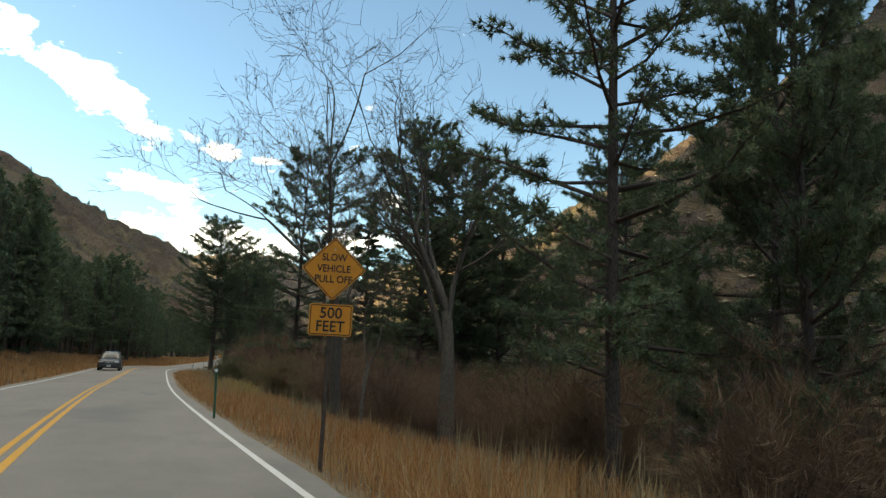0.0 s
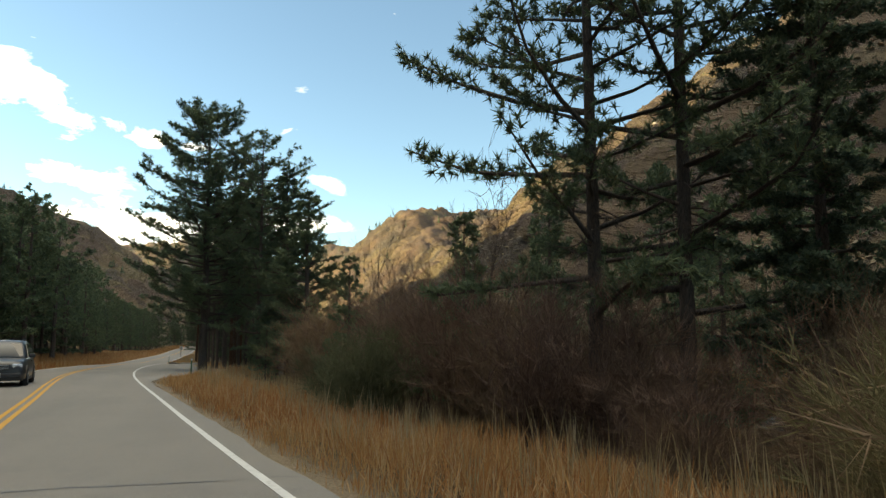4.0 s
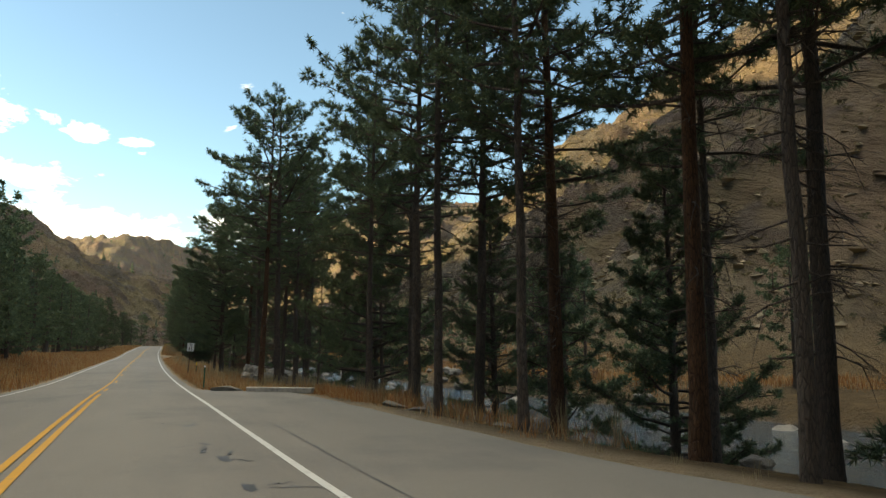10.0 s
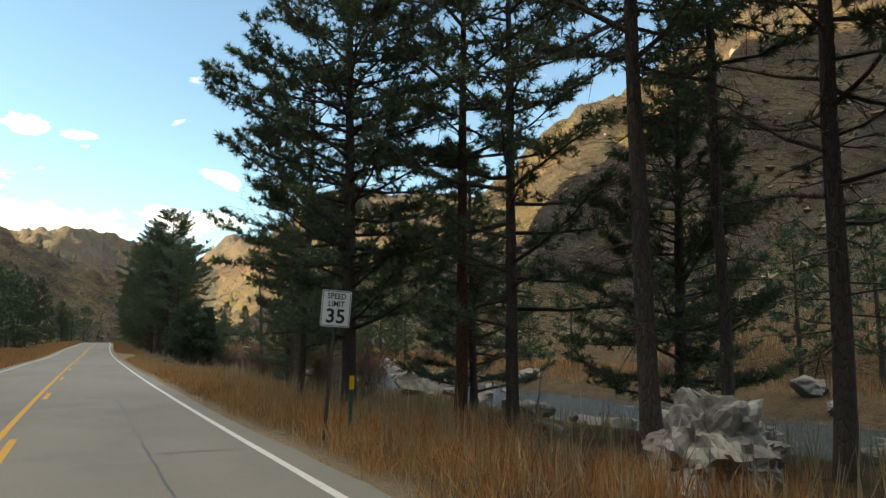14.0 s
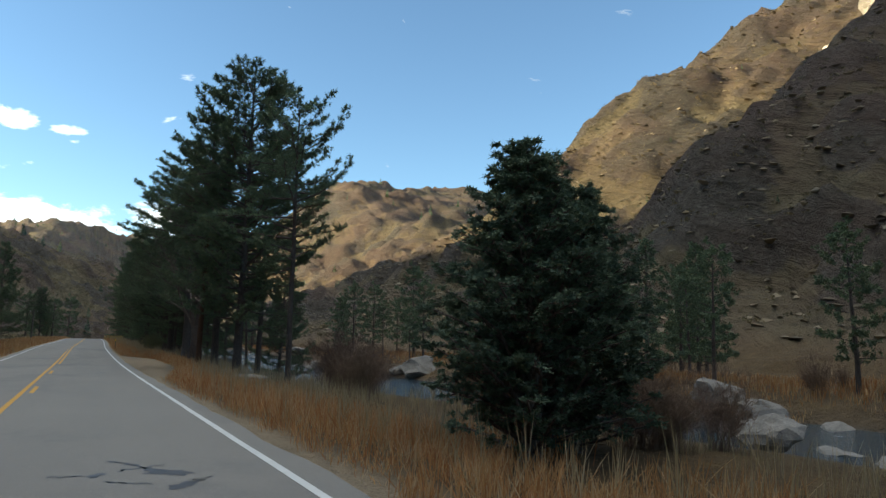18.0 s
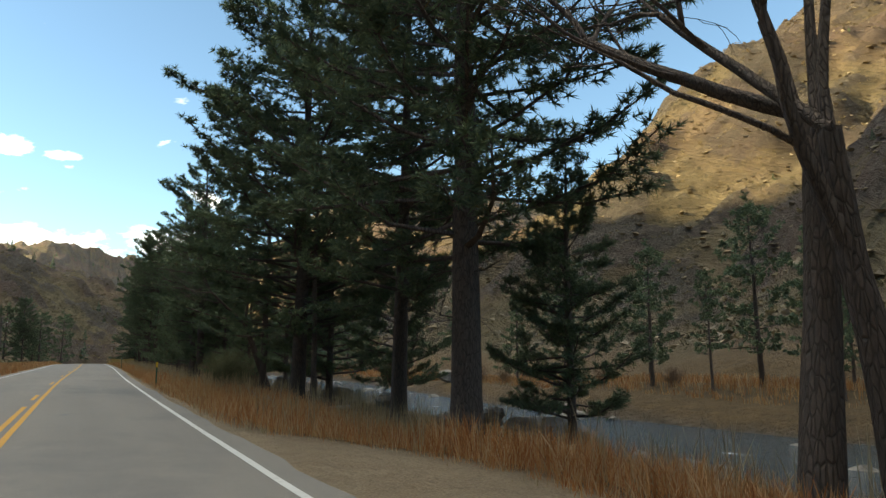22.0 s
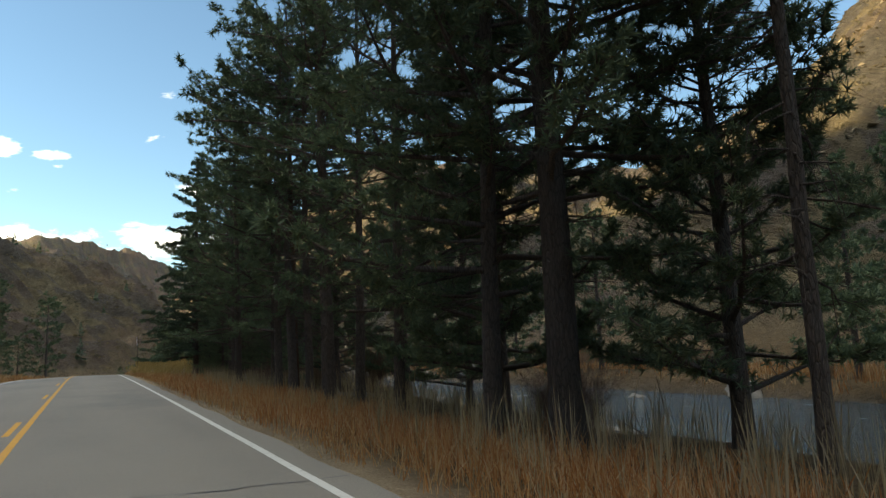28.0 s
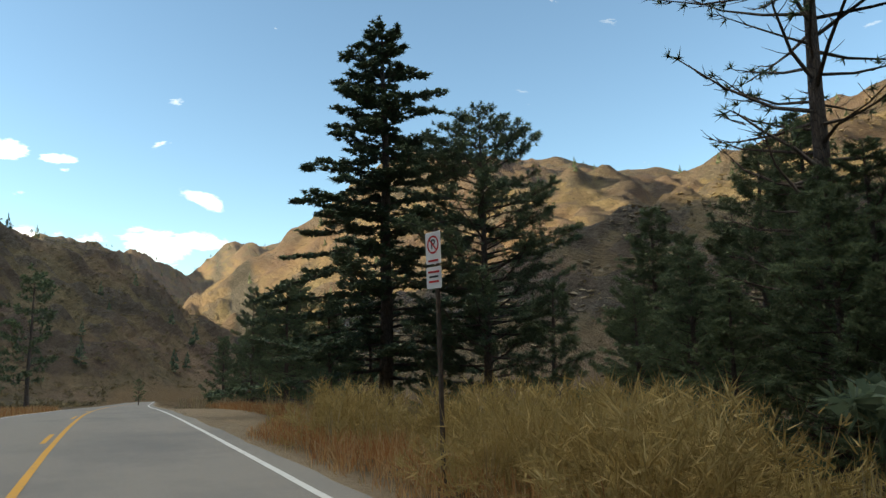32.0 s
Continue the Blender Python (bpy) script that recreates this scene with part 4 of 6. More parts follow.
# the wooded slope on the other side of the road
west = random.Random(21)
for y in np.arange(22, 214, 1.25):
    u = -west.uniform(9.5, 17) - (4.0 if y < 60 else 0.0) - (west.uniform(4, 14) if west.random() < 0.3 else 0)
    plant(west.choice("BDDFFBD"), float(ROAD(y)[0]) + u, float(y), (west.uniform(10, 16) if 85 < y < 190 else west.uniform(10, 15)) * (1.0 if y < 185 else 0.7), group="pines on the western slope")
for kind, x, y, h in (("B", -25.2, 126, 17), ("B", -24.4, 136, 16.5), ("D", -26.5, 119, 15)):
    plant(kind, x, y, h, group="pines on the western slope")
for y in (58, 64, 71, 78, 88, 97, 104, 116, 131, 140, 158):
    plant("B", float(ROAD(y)[0]) - 13, float(y), west.uniform(13, 16), group="pines on the western slope")
for y in np.arange(70, 104, 3.5):
    plant(west.choice("BDFD"), float(ROAD(y)[0]) - west.uniform(10.5, 15), float(y), west.uniform(14, 18.5), group="pines on the western slope")
for kind, x, y, h in [("B", -18.9, 525, 21), ("B", -25, 535, 13), ("B", -23, 431, 10), ("D", -30, 502, 8), ("B", -27, 246, 8), ("D", -29, 250, 7), ("B", -26.5, 505, 12), ("D", -31, 512, 12), ("B", -5.0, 499, 3.5), ("D", -33, 380, 6)]:
    plant(kind, x, y, h, group="pines on the western slope")

WEST = "pines on the western slope"
beside([("d", 320, -10.2, 14), ("d", 313, -11.5, 13.5), ("h", 308, -14.0, 14), ("d", 302, -12.0, 12.5)], group=WEST)
beside([("D", 296, -13.5, 13), ("B", 290, -12.0, 13), ("D", 284, -14.5, 14), ("F", 277, -12.5, 13), ("D", 270, -14, 14), ("B", 263, -12.8, 13), ("D", 256, -14.5, 14), ("F", 249, -13, 13), ("D", 242, -14.2, 13), ("D", 235, -13, 13), ("B", 228, -14.5, 14), ("D", 221, -13, 13),
        ("B", 216, -16, 17), ("B", 236, -20, 18), ("D", 260, -21, 15), ("D", 280, -21, 14)], group=WEST, wide=1.25)
plant("h", -24.5, 425, 14, group=WEST, wide=0.85)
for kind, x, y, h in (("B", -27.6, 423, 12), ("B", -21.4, 424, 11)):
    plant(kind, x, y, h, group=WEST, wide=1.3)

for k, ob in masters.items():
    assert k in used, k

# bare cottonwoods


def bare_tree(seed, height, girth, forks=1, spread=0.42, levels=5):
    rng = np.random.default_rng(seed)
    limbs, trunk = [], []

    def grow(p, d, length, r, level):
        pts, rad, n = [p], [r], 6 if level < 3 else 4
        for s in range(n):
            d = turned(d + np.array([0, 0, 0.06]), rng, 0.035 + 0.035 * level)
            p = p + d * length / n
            pts.append(p)
            rad.append(r * (1 - 0.45 * (s + 1) / n))
        (trunk if level == 0 else limbs).append((np.array(pts), np.array(rad)))
        if level >= levels:
            return
        kids = (2 + forks) if level == 0 else rng.integers(2, 5)
        for k in range(kids):
            at = pts[-1] if k < 2 else pts[rng.integers(n // 2, n)]
            way = turned(d, rng, spread * (1.0 + 0.12 * level))
            way[2] = way[2] * 0.8 + 0.12
            way /= np.linalg.norm(way)
            grow(at, way, length * rng.uniform(0.55, 0.85), max(rad[-1] * rng.uniform(0.6, 0.88), 0.008), level + 1)

    grow(np.zeros(3), np.array([0, 0, 1.0]), height * 0.34, girth, 0)
    return tubes(trunk, 9), tubes(limbs, 4)


def cottonwood(seed, x, y, height, girth, label, skin, lean=(0, 0), **how):
    (tv, tf), (lv, lf) = bare_tree(seed, height, girth, **how)
    root = tagged(new("cottonwood"), label, "bare tree", "bare cottonwoods")
    part("trunk", mesh_from("trunk", tv, tf, [skin], True), root)
    tagged(part("branchwork", mesh_from("branchwork", lv, lf, [skin], True), root), kind="stuff")
    root.matrix_basis = pose(x, y, ground_z(x, y) - 0.15, lean[0], lean[1], 0) @ Matrix.Rotation(seed, 4, "Z")
    return root


GREY_TREE = "tall leafless cottonwood with pale grey twigs"
cottonwood(31, 5.9, 24.5, 15, 0.33, GREY_TREE, BARK_GREY, levels=6, forks=2)
cottonwood(35, 2.5, 28.2, 16, 0.23, GREY_TREE, BARK_GREY, (0, -6), levels=6, forks=2)
cottonwood(33, 2.6, 21.6, 6.5, 0.07, "slim leafless grey tree with tangled low twigs", BARK_GREY)
cottonwood(36, 6.2, 17.5, 4.0, 0.04, "pale leafless sapling among the willows", BARK_GREY)
for seed, y, u, h, g, skin in ((41, 188, 10.0, 11, 0.12, BARK_GREY), (42, 200, 11.0, 14, 0.15, BARK_GREY), (44, 258.9, 8.2, 14, 0.26, BARK_DARK), (49, 258.2, 8.6, 13, 0.22, BARK_DARK), (45, 292.2, 10.0, 12, 0.20, BARK_DARK), (46, 205, 13.5, 9, 0.10, BARK_GREY), (47, 72, 12.5, 8, 0.10, BARK_DARK), (48, 66, 14, 9, 0.10, BARK_DARK)):
    cottonwood(seed, float(ROAD(y)[0]) + u, y, h, g, "leafless dark cottonwood on the river bank" if skin is BARK_DARK else "small leafless grey tree by the river", skin, (0, {45: -22, 44: 4, 49: -7}.get(seed, 0)), forks=0 if seed == 45 else 1)

# ---- grass, brush and stones ----
GRASS = dry_grass("dry_verge_grass", (0.29, 0.100, 0.034), (0.42, 0.180, 0.062), (0.50, 0.28, 0.12), (0.57, 0.42, 0.26))
PALE_GRASS = dry_grass("pale_bunch_grass", (0.26, 0.19, 0.105), (0.35, 0.28, 0.165), (0.42, 0.35, 0.24))
WILLOW = dry_grass("willow_twigs", (0.11, 0.068, 0.055), (0.165, 0.105, 0.08), (0.21, 0.15, 0.12))
SAGE = dry_grass("rabbitbrush", (0.28, 0.20, 0.07), (0.38, 0.275, 0.10), (0.46, 0.36, 0.17))


def blades(rng, x, y, z, count, high, wide, spread, lean):
    """Tufts of grass at the places given: count thin bent blades each, as triangles."""
    n = len(x)
    k = n * count
    a = rng.uniform(0, 2 * np.pi, k)
    base = np.stack([np.repeat(x, count) + rng.normal(0, spread, k), np.repeat(y, count) + rng.normal(0, spread, k), np.repeat(z, count) - 0.03], 1)
    h = np.repeat(high, count) * rng.uniform(0.55, 1.15, k)
    tilt = np.abs(rng.normal(0, lean, k))
    tip = base + np.stack([np.cos(a) * tilt * h, np.sin(a) * tilt * h, h], 1)
    mid = base * 0.42 + tip * 0.58 + np.stack([np.zeros(k), np.zeros(k), 0.06 * h], 1)
    b = rng.uniform(0, 2 * np.pi, k)
    off = np.stack([np.cos(b), np.sin(b), np.zeros(k)], 1) * (wide * rng.uniform(0.6, 1.4, k))[:, None]
    v = np.stack([base - off * 0.6, base + off * 0.6, mid + off * 0.9, tip, mid - off * 0.9], 1).reshape(-1, 3)
    i = np.arange(k)[:, None] * 5
    f = np.concatenate([i + [0, 1, 2], i + [0, 2, 4], i + [4, 2, 3]])
    return v, f


def sow(name, label, mat, rng, y0, y1, inner, outer, per_m2, count, low, high, wide, spread=0.07, lean=0.28, patch=0.0, fade=0.0, bunch=0.12):
    """A verge of grass between two offsets from the road's middle."""
    n = int((y1 - y0) * (outer - inner) * per_m2)
    y = rng.uniform(y0, y1, n)
    f = rng.random(n)
    bay = BAY(y) if inner > 0 else 0
    u = inner + bay + (outer - inner - np.minimum(bay, outer - inner - 2.5)) * f ** (1 + fade)
    keep = fbm(y / 3.0, u / 2.0, 77, 4) + 0.5 > patch
    # trodden needle litter round the lay-by grows little
    keep &= ~((y > 84) & (y < 130) & (u > 0) & (u < 20) & (rng.random(n) > 0.14))
    y, u, f = y[keep], u[keep], f[keep]
    x = ROAD(y)[0] + u
    z, gravel, bed = land(x, y)[:3]
    dry = bed < 0.5
    x, y, z, f, u = x[dry], y[dry], z[dry], f[dry], u[dry]
    tall = low + (high - low) * np.clip(0.5 + 1.1 * fbm(y / 2.2, u / 1.4, 91, 4) + 0.5 * (ease(f, 0.02, 0.25) - 0.6), 0, 1)
    v, faces = blades(rng, x, y, z, count, tall, wide, spread, lean)
    tagged(new(name, mesh_from(name, v, faces, [mat])), label, "grass", kind="stuff")


rng = np.random.default_rng(5)
EDGE = HALF + 0.75
sow("verge_grass", "tall orange-brown dry grass along the road verge", GRASS, rng, -4, 100, EDGE, EDGE + 4.6, 15, 9, 0.16, 0.80, 0.0065, 0.09, 0.42, 0.30)
sow("verge_grass", "tall orange-brown dry grass along the road verge", GRASS, rng, 118, 300, EDGE, EDGE + 4.4, 14, 9, 0.14, 0.72, 0.0065, 0.09, 0.42, 0.30)
sow("verge_grass", "tall golden dry grass along the road verge", GRASS, rng, 300, 440, EDGE, EDGE + 4.0, 15, 9, 0.14, 0.62, 0.0065, 0.09, 0.42, 0.30)
sow("bank_grass", "patchy straw-coloured grass on the river bank", PALE_GRASS, rng, -4, 460, 8.0, 14, 2.6, 8, 0.25, 0.8, 0.008, patch=0.45)
sow("seed_grass", "pale feathery seed-heads above the verge grass", PALE_GRASS, rng, -4, 460, EDGE + 0.8, EDGE + 5.2, 1.6, 9, 0.7, 1.25, 0.007, spread=0.05, lean=0.18, patch=0.46)
sow("low_grass", "short straw grass beside the gravel", PALE_GRASS, rng, -4, 460, HALF + 0.55, HALF + 1.5, 8, 7, 0.06, 0.28, 0.006, patch=0.42)
sow("western_grass", "dry tan grass along the far verge", GRASS, rng, 10, 470, -11, -HALF - 0.6, 5.0, 6, 0.25, 0.7, 0.012)
sow("bench_grass", "rust and straw grass on the bench across the river", GRASS, rng, 70, 430, 31, 47, 1.6, 7, 0.3, 0.85, 0.02, spread=0.2)


def brush(seed, height, stems, lean, thick, fine):
    """A leafless thicket: stems that fan from one root, with twigs towards their tips."""
    r = np.random.default_rng(seed)
    paths, tips, ways = [], [], []
    for k in range(stems):
        a, t = r.uniform(0, 6.28), abs(r.normal(0, lean))
        d = np.array([math.cos(a) * t, math.sin(a) * t, 1.0])
        d /= np.linalg.norm(d)
        p = np.array([r.normal(0, 0.35), r.normal(0, 0.35), 0.0])
        pts, long = [p], height * r.uniform(0.5, 1.1)
        for s in range(4):
            d = turned(d, r, 0.10)
            p = p + d * long / 4
            pts.append(p)
            if s > 0:
                for j in range(fine):
                    tips.append(p + r.normal(0, 0.05, 3))
                    ways.append(turned(d, r, 0.5))
        paths.append((np.array(pts), np.linspace(thick, thick * 0.3, 5)))
    v, f = tubes(paths, 3)
    w, g = tufts(r, np.array(tips), np.array(ways), 2, height * 0.22, 0.013, 0.35)
    return (v, f), (w, g)


def shrub(name, label, category, mat, seed, height, stems, lean, thick, fine):
    (v, f), (w, g) = brush(seed, height, stems, lean, thick, fine)
    root = tagged(new(name), label, category)
    tagged(part("stem_fan", mesh_from("stem_fan", v, f, [mat], True), root), kind="stuff")
    tagged(part("twig_spray", mesh_from("twig_spray", w, g, [mat]), root), kind="stuff")
    return root


willow_kinds = [shrub("willow_bush", "leafless reddish-brown willow thicket", "shrub", WILLOW, s, 2.9, 85, 0.5, 0.012, 6) for s in (61, 62)]
placed = random.Random(8)
sites = [(y, placed.uniform(9.0, 11.0) + placed.uniform(0, 9)) for y in np.arange(9, 76, 0.95)]
sites += [(placed.uniform(60, 79), placed.uniform(9, 14)) for _ in range(12)]
sites += [(placed.uniform(205, 238), placed.uniform(10.0, 13.5)) for _ in range(22)]
sites += [(placed.uniform(178, 205), placed.uniform(9.5, 12.5)) for _ in range(10)]
sites += [(placed.uniform(295, 400), placed.uniform(9.5, 13)) for _ in range(26)]
sites += [(placed.uniform(120, 420), placed.uniform(31, 42)) for _ in range(46)]
for i, (y, u) in enumerate(sites):
    ob = willow_kinds[i] if i < 2 else copy_thing(willow_kinds[i % 2], Matrix.Identity(4))
    x, s = float(ROAD(y)[0]) + u, placed.uniform(0.6, 1.25)
    if u > 30 or y > 290:
        s *= 0.55
    elif y > 170:
        s *= 0.65
    elif 40 < y < 77:
        s *= 1.25
    ob.matrix_basis = Matrix.LocRotScale((x, y, ground_z(x, y) - 0.05), Euler((0, 0, placed.uniform(0, 6.28))), (s, s, s * placed.uniform(0.8, 1.1)))
    ob["group"] = "willow thickets"

sage = shrub("rabbitbrush", "low yellow-olive rabbitbrush in the verge", "shrub", SAGE, 71, 0.95, 90, 0.75, 0.006, 7)
for i, (y, u) in enumerate([(400.5, 5.4), (401.6, 6.4), (402.8, 5.8), (399.4, 6.3), (404.2, 6.8), (403.4, 7.8), (402.2, 7.6), (405.6, 7.6), (407.2, 7.0), (409, 7.4), (406.4, 8.6), (404.4, 8.8), (412, 7.2), (414.5, 6.8), (394, 5.2), (390, 5.9), (386, 5.3), (38.5, 6.0), (40.2, 6.8), (36.5, 6.6), (410, 5.6)]):
    ob = sage if i == 0 else copy_thing(sage, Matrix.Identity(4))
    x, s = float(ROAD(y)[0]) + u, placed.uniform(0.9, 1.25) * (1.25 if y > 400 else 0.9)
    ob.matrix_basis = Matrix.LocRotScale((x, y, ground_z(x, y) - 0.05), Euler((0, 0, placed.uniform(0, 6.28))), (s, s, s))
    ob["group"] = "rabbitbrush in the verge"

OLIVE = dry_grass("olive_leaves", (0.075, 0.085, 0.045), (0.12, 0.13, 0.07), (0.15, 0.15, 0.09))
olive = shrub("green_bush", "rounded grey-green bush among the willows", "shrub", OLIVE, 81, 2.6, 200, 0.6, 0.010, 11)
for i, (x, y, s) in enumerate([(0.5, 47, 1.1), (4.0, 50, 0.8), (2.5, 43.5, 0.7), (13.0, 41, 1.3), (16.0, 43, 1.2), (-3.0, 62, 0.9), (-7.3, 296, 0.75)]):
    ob = olive if i == 0 else copy_thing(olive, Matrix.Identity(4))
    ob.matrix_basis = Matrix.LocRotScale((x, y, ground_z(x, y) - 0.05), Euler((0, 0, i * 1.3)), (s, s, s))
    ob["group"] = "grey-green bushes"


def stone_mesh(seed, rough=0.35, flat=0.7, cuts=3, mat=None):
    bm = bmesh.new()
    bmesh.ops.create_icosphere(bm, subdivisions=cuts, radius=1.0)
    r = np.random.default_rng(seed)
    planes = r.normal(0, 1, (15, 3))
    planes /= np.linalg.norm(planes, axis=1, keepdims=True)
    cut = r.uniform(0.50, 0.90, 15)
    for v in bm.verts:
        p = np.array(v.co)
        for n, c in zip(planes, cut):
            d = p @ n
            if d > c:
                p = p - n * (d - c)
        k = 1 + rough * 0.55 * noise.fractal(Vector(p * 2.1 + seed), 0.8, 2.1, 6)
        v.co = Vector((p[0] * k, p[1] * k, p[2] * k * flat))
    me = bpy.data.meshes.new("stone")
    bm.to_mesh(me)
    bm.free()
    me.materials.append(mat or ROCK)
    return me


stones = [stone_mesh(s) for s in range(6)]
PALE_ROCK = plain("pale_granite", (0.33, 0.30, 0.26), 0.88, 0.2, 0.0, 0.5, 2.6)
rugged = [stone_mesh(s, 0.75, 0.9, 5, PALE_ROCK) for s in (21, 22, 23)]
slabs = [stone_mesh(s, 0.2, 0.32) for s in (11, 12)]


def boulder(me, y, u, size, sink=0.35, name="boulder", label="grey weathered boulder", group="", stretch=1.0, lift=0.0):
    ob = tagged(new(name, me), label, "rock", group)
    x = float(ROAD(y)[0]) + u
    ob.matrix_basis = Matrix.LocRotScale((x, y, ground_z(x, y) + size * (0.5 - sink) + lift), Euler((placed.uniform(-0.15, 0.15), placed.uniform(-0.15, 0.15), placed.uniform(0, 6.28))), (size * stretch, size, size))
    return ob


for i in range(210):
    y = placed.uniform(72, 430)
    r = float(RIVER(y))
    u = r + placed.choice((-1, 1)) * placed.uniform(4.0, 9.5) if i % 3 else r + placed.uniform(-6, 6)
    boulder(stones[i % 6], y, u, placed.uniform(0.25, 0.95) * (1.5 if i % 11 == 0 else 1), 0.25, "river_boulder", "pale grey boulder in the river bed", "boulders of the river", placed.uniform(1, 1.5), 0.12)
for i in range(130):
    y = placed.uniform(128, 182) if i % 2 else placed.uniform(228, 312)
    u = float(RIVER(y)) - placed.uniform(2.0, 8.5)
    boulder(stones[i % 6], y, u, placed.uniform(0.2, 0.75), 0.25, "river_boulder", "pale grey boulder in the river bed", "boulders of the river", placed.uniform(1, 1.7), 0.10)
BIG = "large pale granite boulder on the river bank"
for y, u, s, st in [(265, 29.5, 1.7, 1.25), (259, 34, 1.1, 1.0), (237.6, 8.3, 0.85, 1.4), (268, 28.5, 0.9, 1.4), (98, 30, 2.6, 1.3), (101, 32, 2.1, 1.2), (94, 29.5, 1.9, 1.3), (90, 31, 2.3, 1.5), (108, 30, 1.6, 1.4), (228, 31, 1.3, 1.5), (232, 32, 1.5, 1.3), (224, 30.5, 1.0, 1.6), (382, 14.5, 0.7, 1.5), (384, 16, 0.6, 1.5), (387, 12.5, 0.5, 1.3), (130.5, 12.2, 0.9, 1.2), (128, 11.6, 0.6, 1.2), (156, 12.5, 1.2, 1.2)]:
    boulder(stones[int(y) % 6], y, u, s, 0.3, "boulder", BIG, "boulders on the river bank", st)
for i, (y, u, s, st) in enumerate([(161.2, 8.9, 1.15, 1.1), (162.0, 10.2, 0.8, 1.3), (163.6, 11.6, 0.8, 1.3)]):
    boulder(rugged[i], y, u, s, 0.2, "rock_outcrop", "jagged pale granite outcrop on the river bank", "boulders on the river bank", st)
for i, (x, y, z, s) in enumerate([(184, 312, 84, 13), (190, 322, 90, 15), (196, 305, 92, 11)]):
    ob = tagged(new("crag", rugged[i]), "dark reddish granite crag standing out of the mountainside", "rock", "crags of the slope")
    ob.matrix_basis = Matrix.LocRotScale((x, y, z), Euler((0, 0, i * 1.9)), (s * 1.3, s * 1.2, s))
for y, u, s, st in [(139.3, 5.0, 0.55, 1.6), (138.6, 8.8, 0.7, 1.6), (139.8, 9.6, 0.8, 1.4), (128.5, 8.8, 0.45, 1.3), (126.6, 9.0, 0.35, 1.5), (122, 9.4, 0.25, 1.5), (140.2, 10.9, 0.6, 1.5)]:
    ob = boulder(slabs[int(y) % 2], y, u, s, 0.4, "stone_slab", "flat pale stone slab at the lay-by rim", "slabs at the lay-by", st)


# ---- far slopes: scattered trees, shrubs and stones ----
def scatter(name, label, category, mat, count, seed, where, size, make):
    r = np.random.default_rng(seed)
    vs, fs, base = [], [], 0
    x, y = where(r, count)
    z, _, _, slope, rock = land(x, y)
    for i in range(len(x)):
        if slope[i] < 0.6:
            continue
        s = r.uniform(*size)
        v, f = make(r)
        vs.append(v * s + [x[i], y[i], z[i] - 0.05 * s])
        fs.append(f + base)
        base += len(v)
    tagged(new(name, mesh_from(name, np.concatenate(vs), np.concatenate(fs), [mat], False)), label, category, kind="stuff")


def far_tree(r):
    h = np.linspace(0.1, 0.97, 16)
    p = np.stack([0 * h, 0 * h, h], 1)
    p = np.repeat(p, 4, axis=0)
    a = r.uniform(0, 6.28, len(p))
    w = np.stack([np.cos(a), np.sin(a), 0.25 + 0 * a], 1)
    v, f = tufts(r, p, w, 1, 0.28, 0.16, 0.2)
    v = v.copy()
    grow = (1.05 - np.repeat(p[:, 2], 3))[:, None]
    v[:, :2] *= grow
    return v, f


def far_bush(r):
    return tufts(r, r.normal(0, 0.2, (9, 3)) * [1, 1, 0.3] + [0, 0, 0.15], r.normal(0, 1, (9, 3)) * [1, 1, 0.4] + [0, 0, 0.4], 2, 0.42, 0.2, 0.5)


def far_stone(r):
    p = np.array([[1, 0, 0], [-1, 0, 0], [0, 1, 0], [0, -1, 0], [0, 0, 0.8], [0, 0, -0.5]], float) * r.uniform(0.4, 1.4, (6, 1)) * [1.2, 1.0, 0.45] + r.normal(0, 0.22, (6, 3))
    return p, np.array([[0, 2, 4], [2, 1, 4], [1, 3, 4], [3, 0, 4], [2, 0, 5], [1, 2, 5], [3, 1, 5], [0, 3, 5]])


LEDGE = dry_grass("hillside_ledge_stone", (0.15, 0.125, 0.09), (0.24, 0.20, 0.145), (0.33, 0.28, 0.205))
SHRUB_FAR = dry_grass("hillside_scrub", (0.09, 0.085, 0.05), (0.14, 0.12, 0.07), (0.17, 0.14, 0.09))
scatter("distant_pines", "scattered dark pines on the far mountainsides", "trees", NEEDLES_FIR, 700, 3, lambda r, n: (r.uniform(-420, 420, n), r.uniform(560, 2150, n)), (4.5, 9.5), far_tree)
scatter("hillside_pines", "a few small pines on the rocky slopes", "trees", NEEDLES_FIR, 160, 4, lambda r, n: (r.uniform(90, 420, n), r.uniform(120, 640, n)), (1.2, 2.4), far_tree)
scatter("hillside_scrub", "low dark scrub on the tan slopes", "shrubs", SHRUB_FAR, 20000, 6, lambda r, n: (20 + 330 * r.random(n) ** 1.5, r.uniform(60, 620, n)), (0.5, 1.5), far_bush)
# real scrub, but sown thicker and larger to stand in for the slope's shade
scatter("western_scrub", "low dark scrub on the western slopes", "shrubs", SHRUB_FAR, 15000, 7, lambda r, n: (r.uniform(-230, 60, n), r.uniform(230, 850, n)), (0.7, 2.3), far_bush)
scatter("hillside_stones", "brown stones and ledges on the slopes", "rocks", LEDGE, 18000, 8, lambda r, n: (38 + 330 * r.random(n) ** 1.4, r.uniform(60, 620, n)), (0.2, 1.15), far_stone)

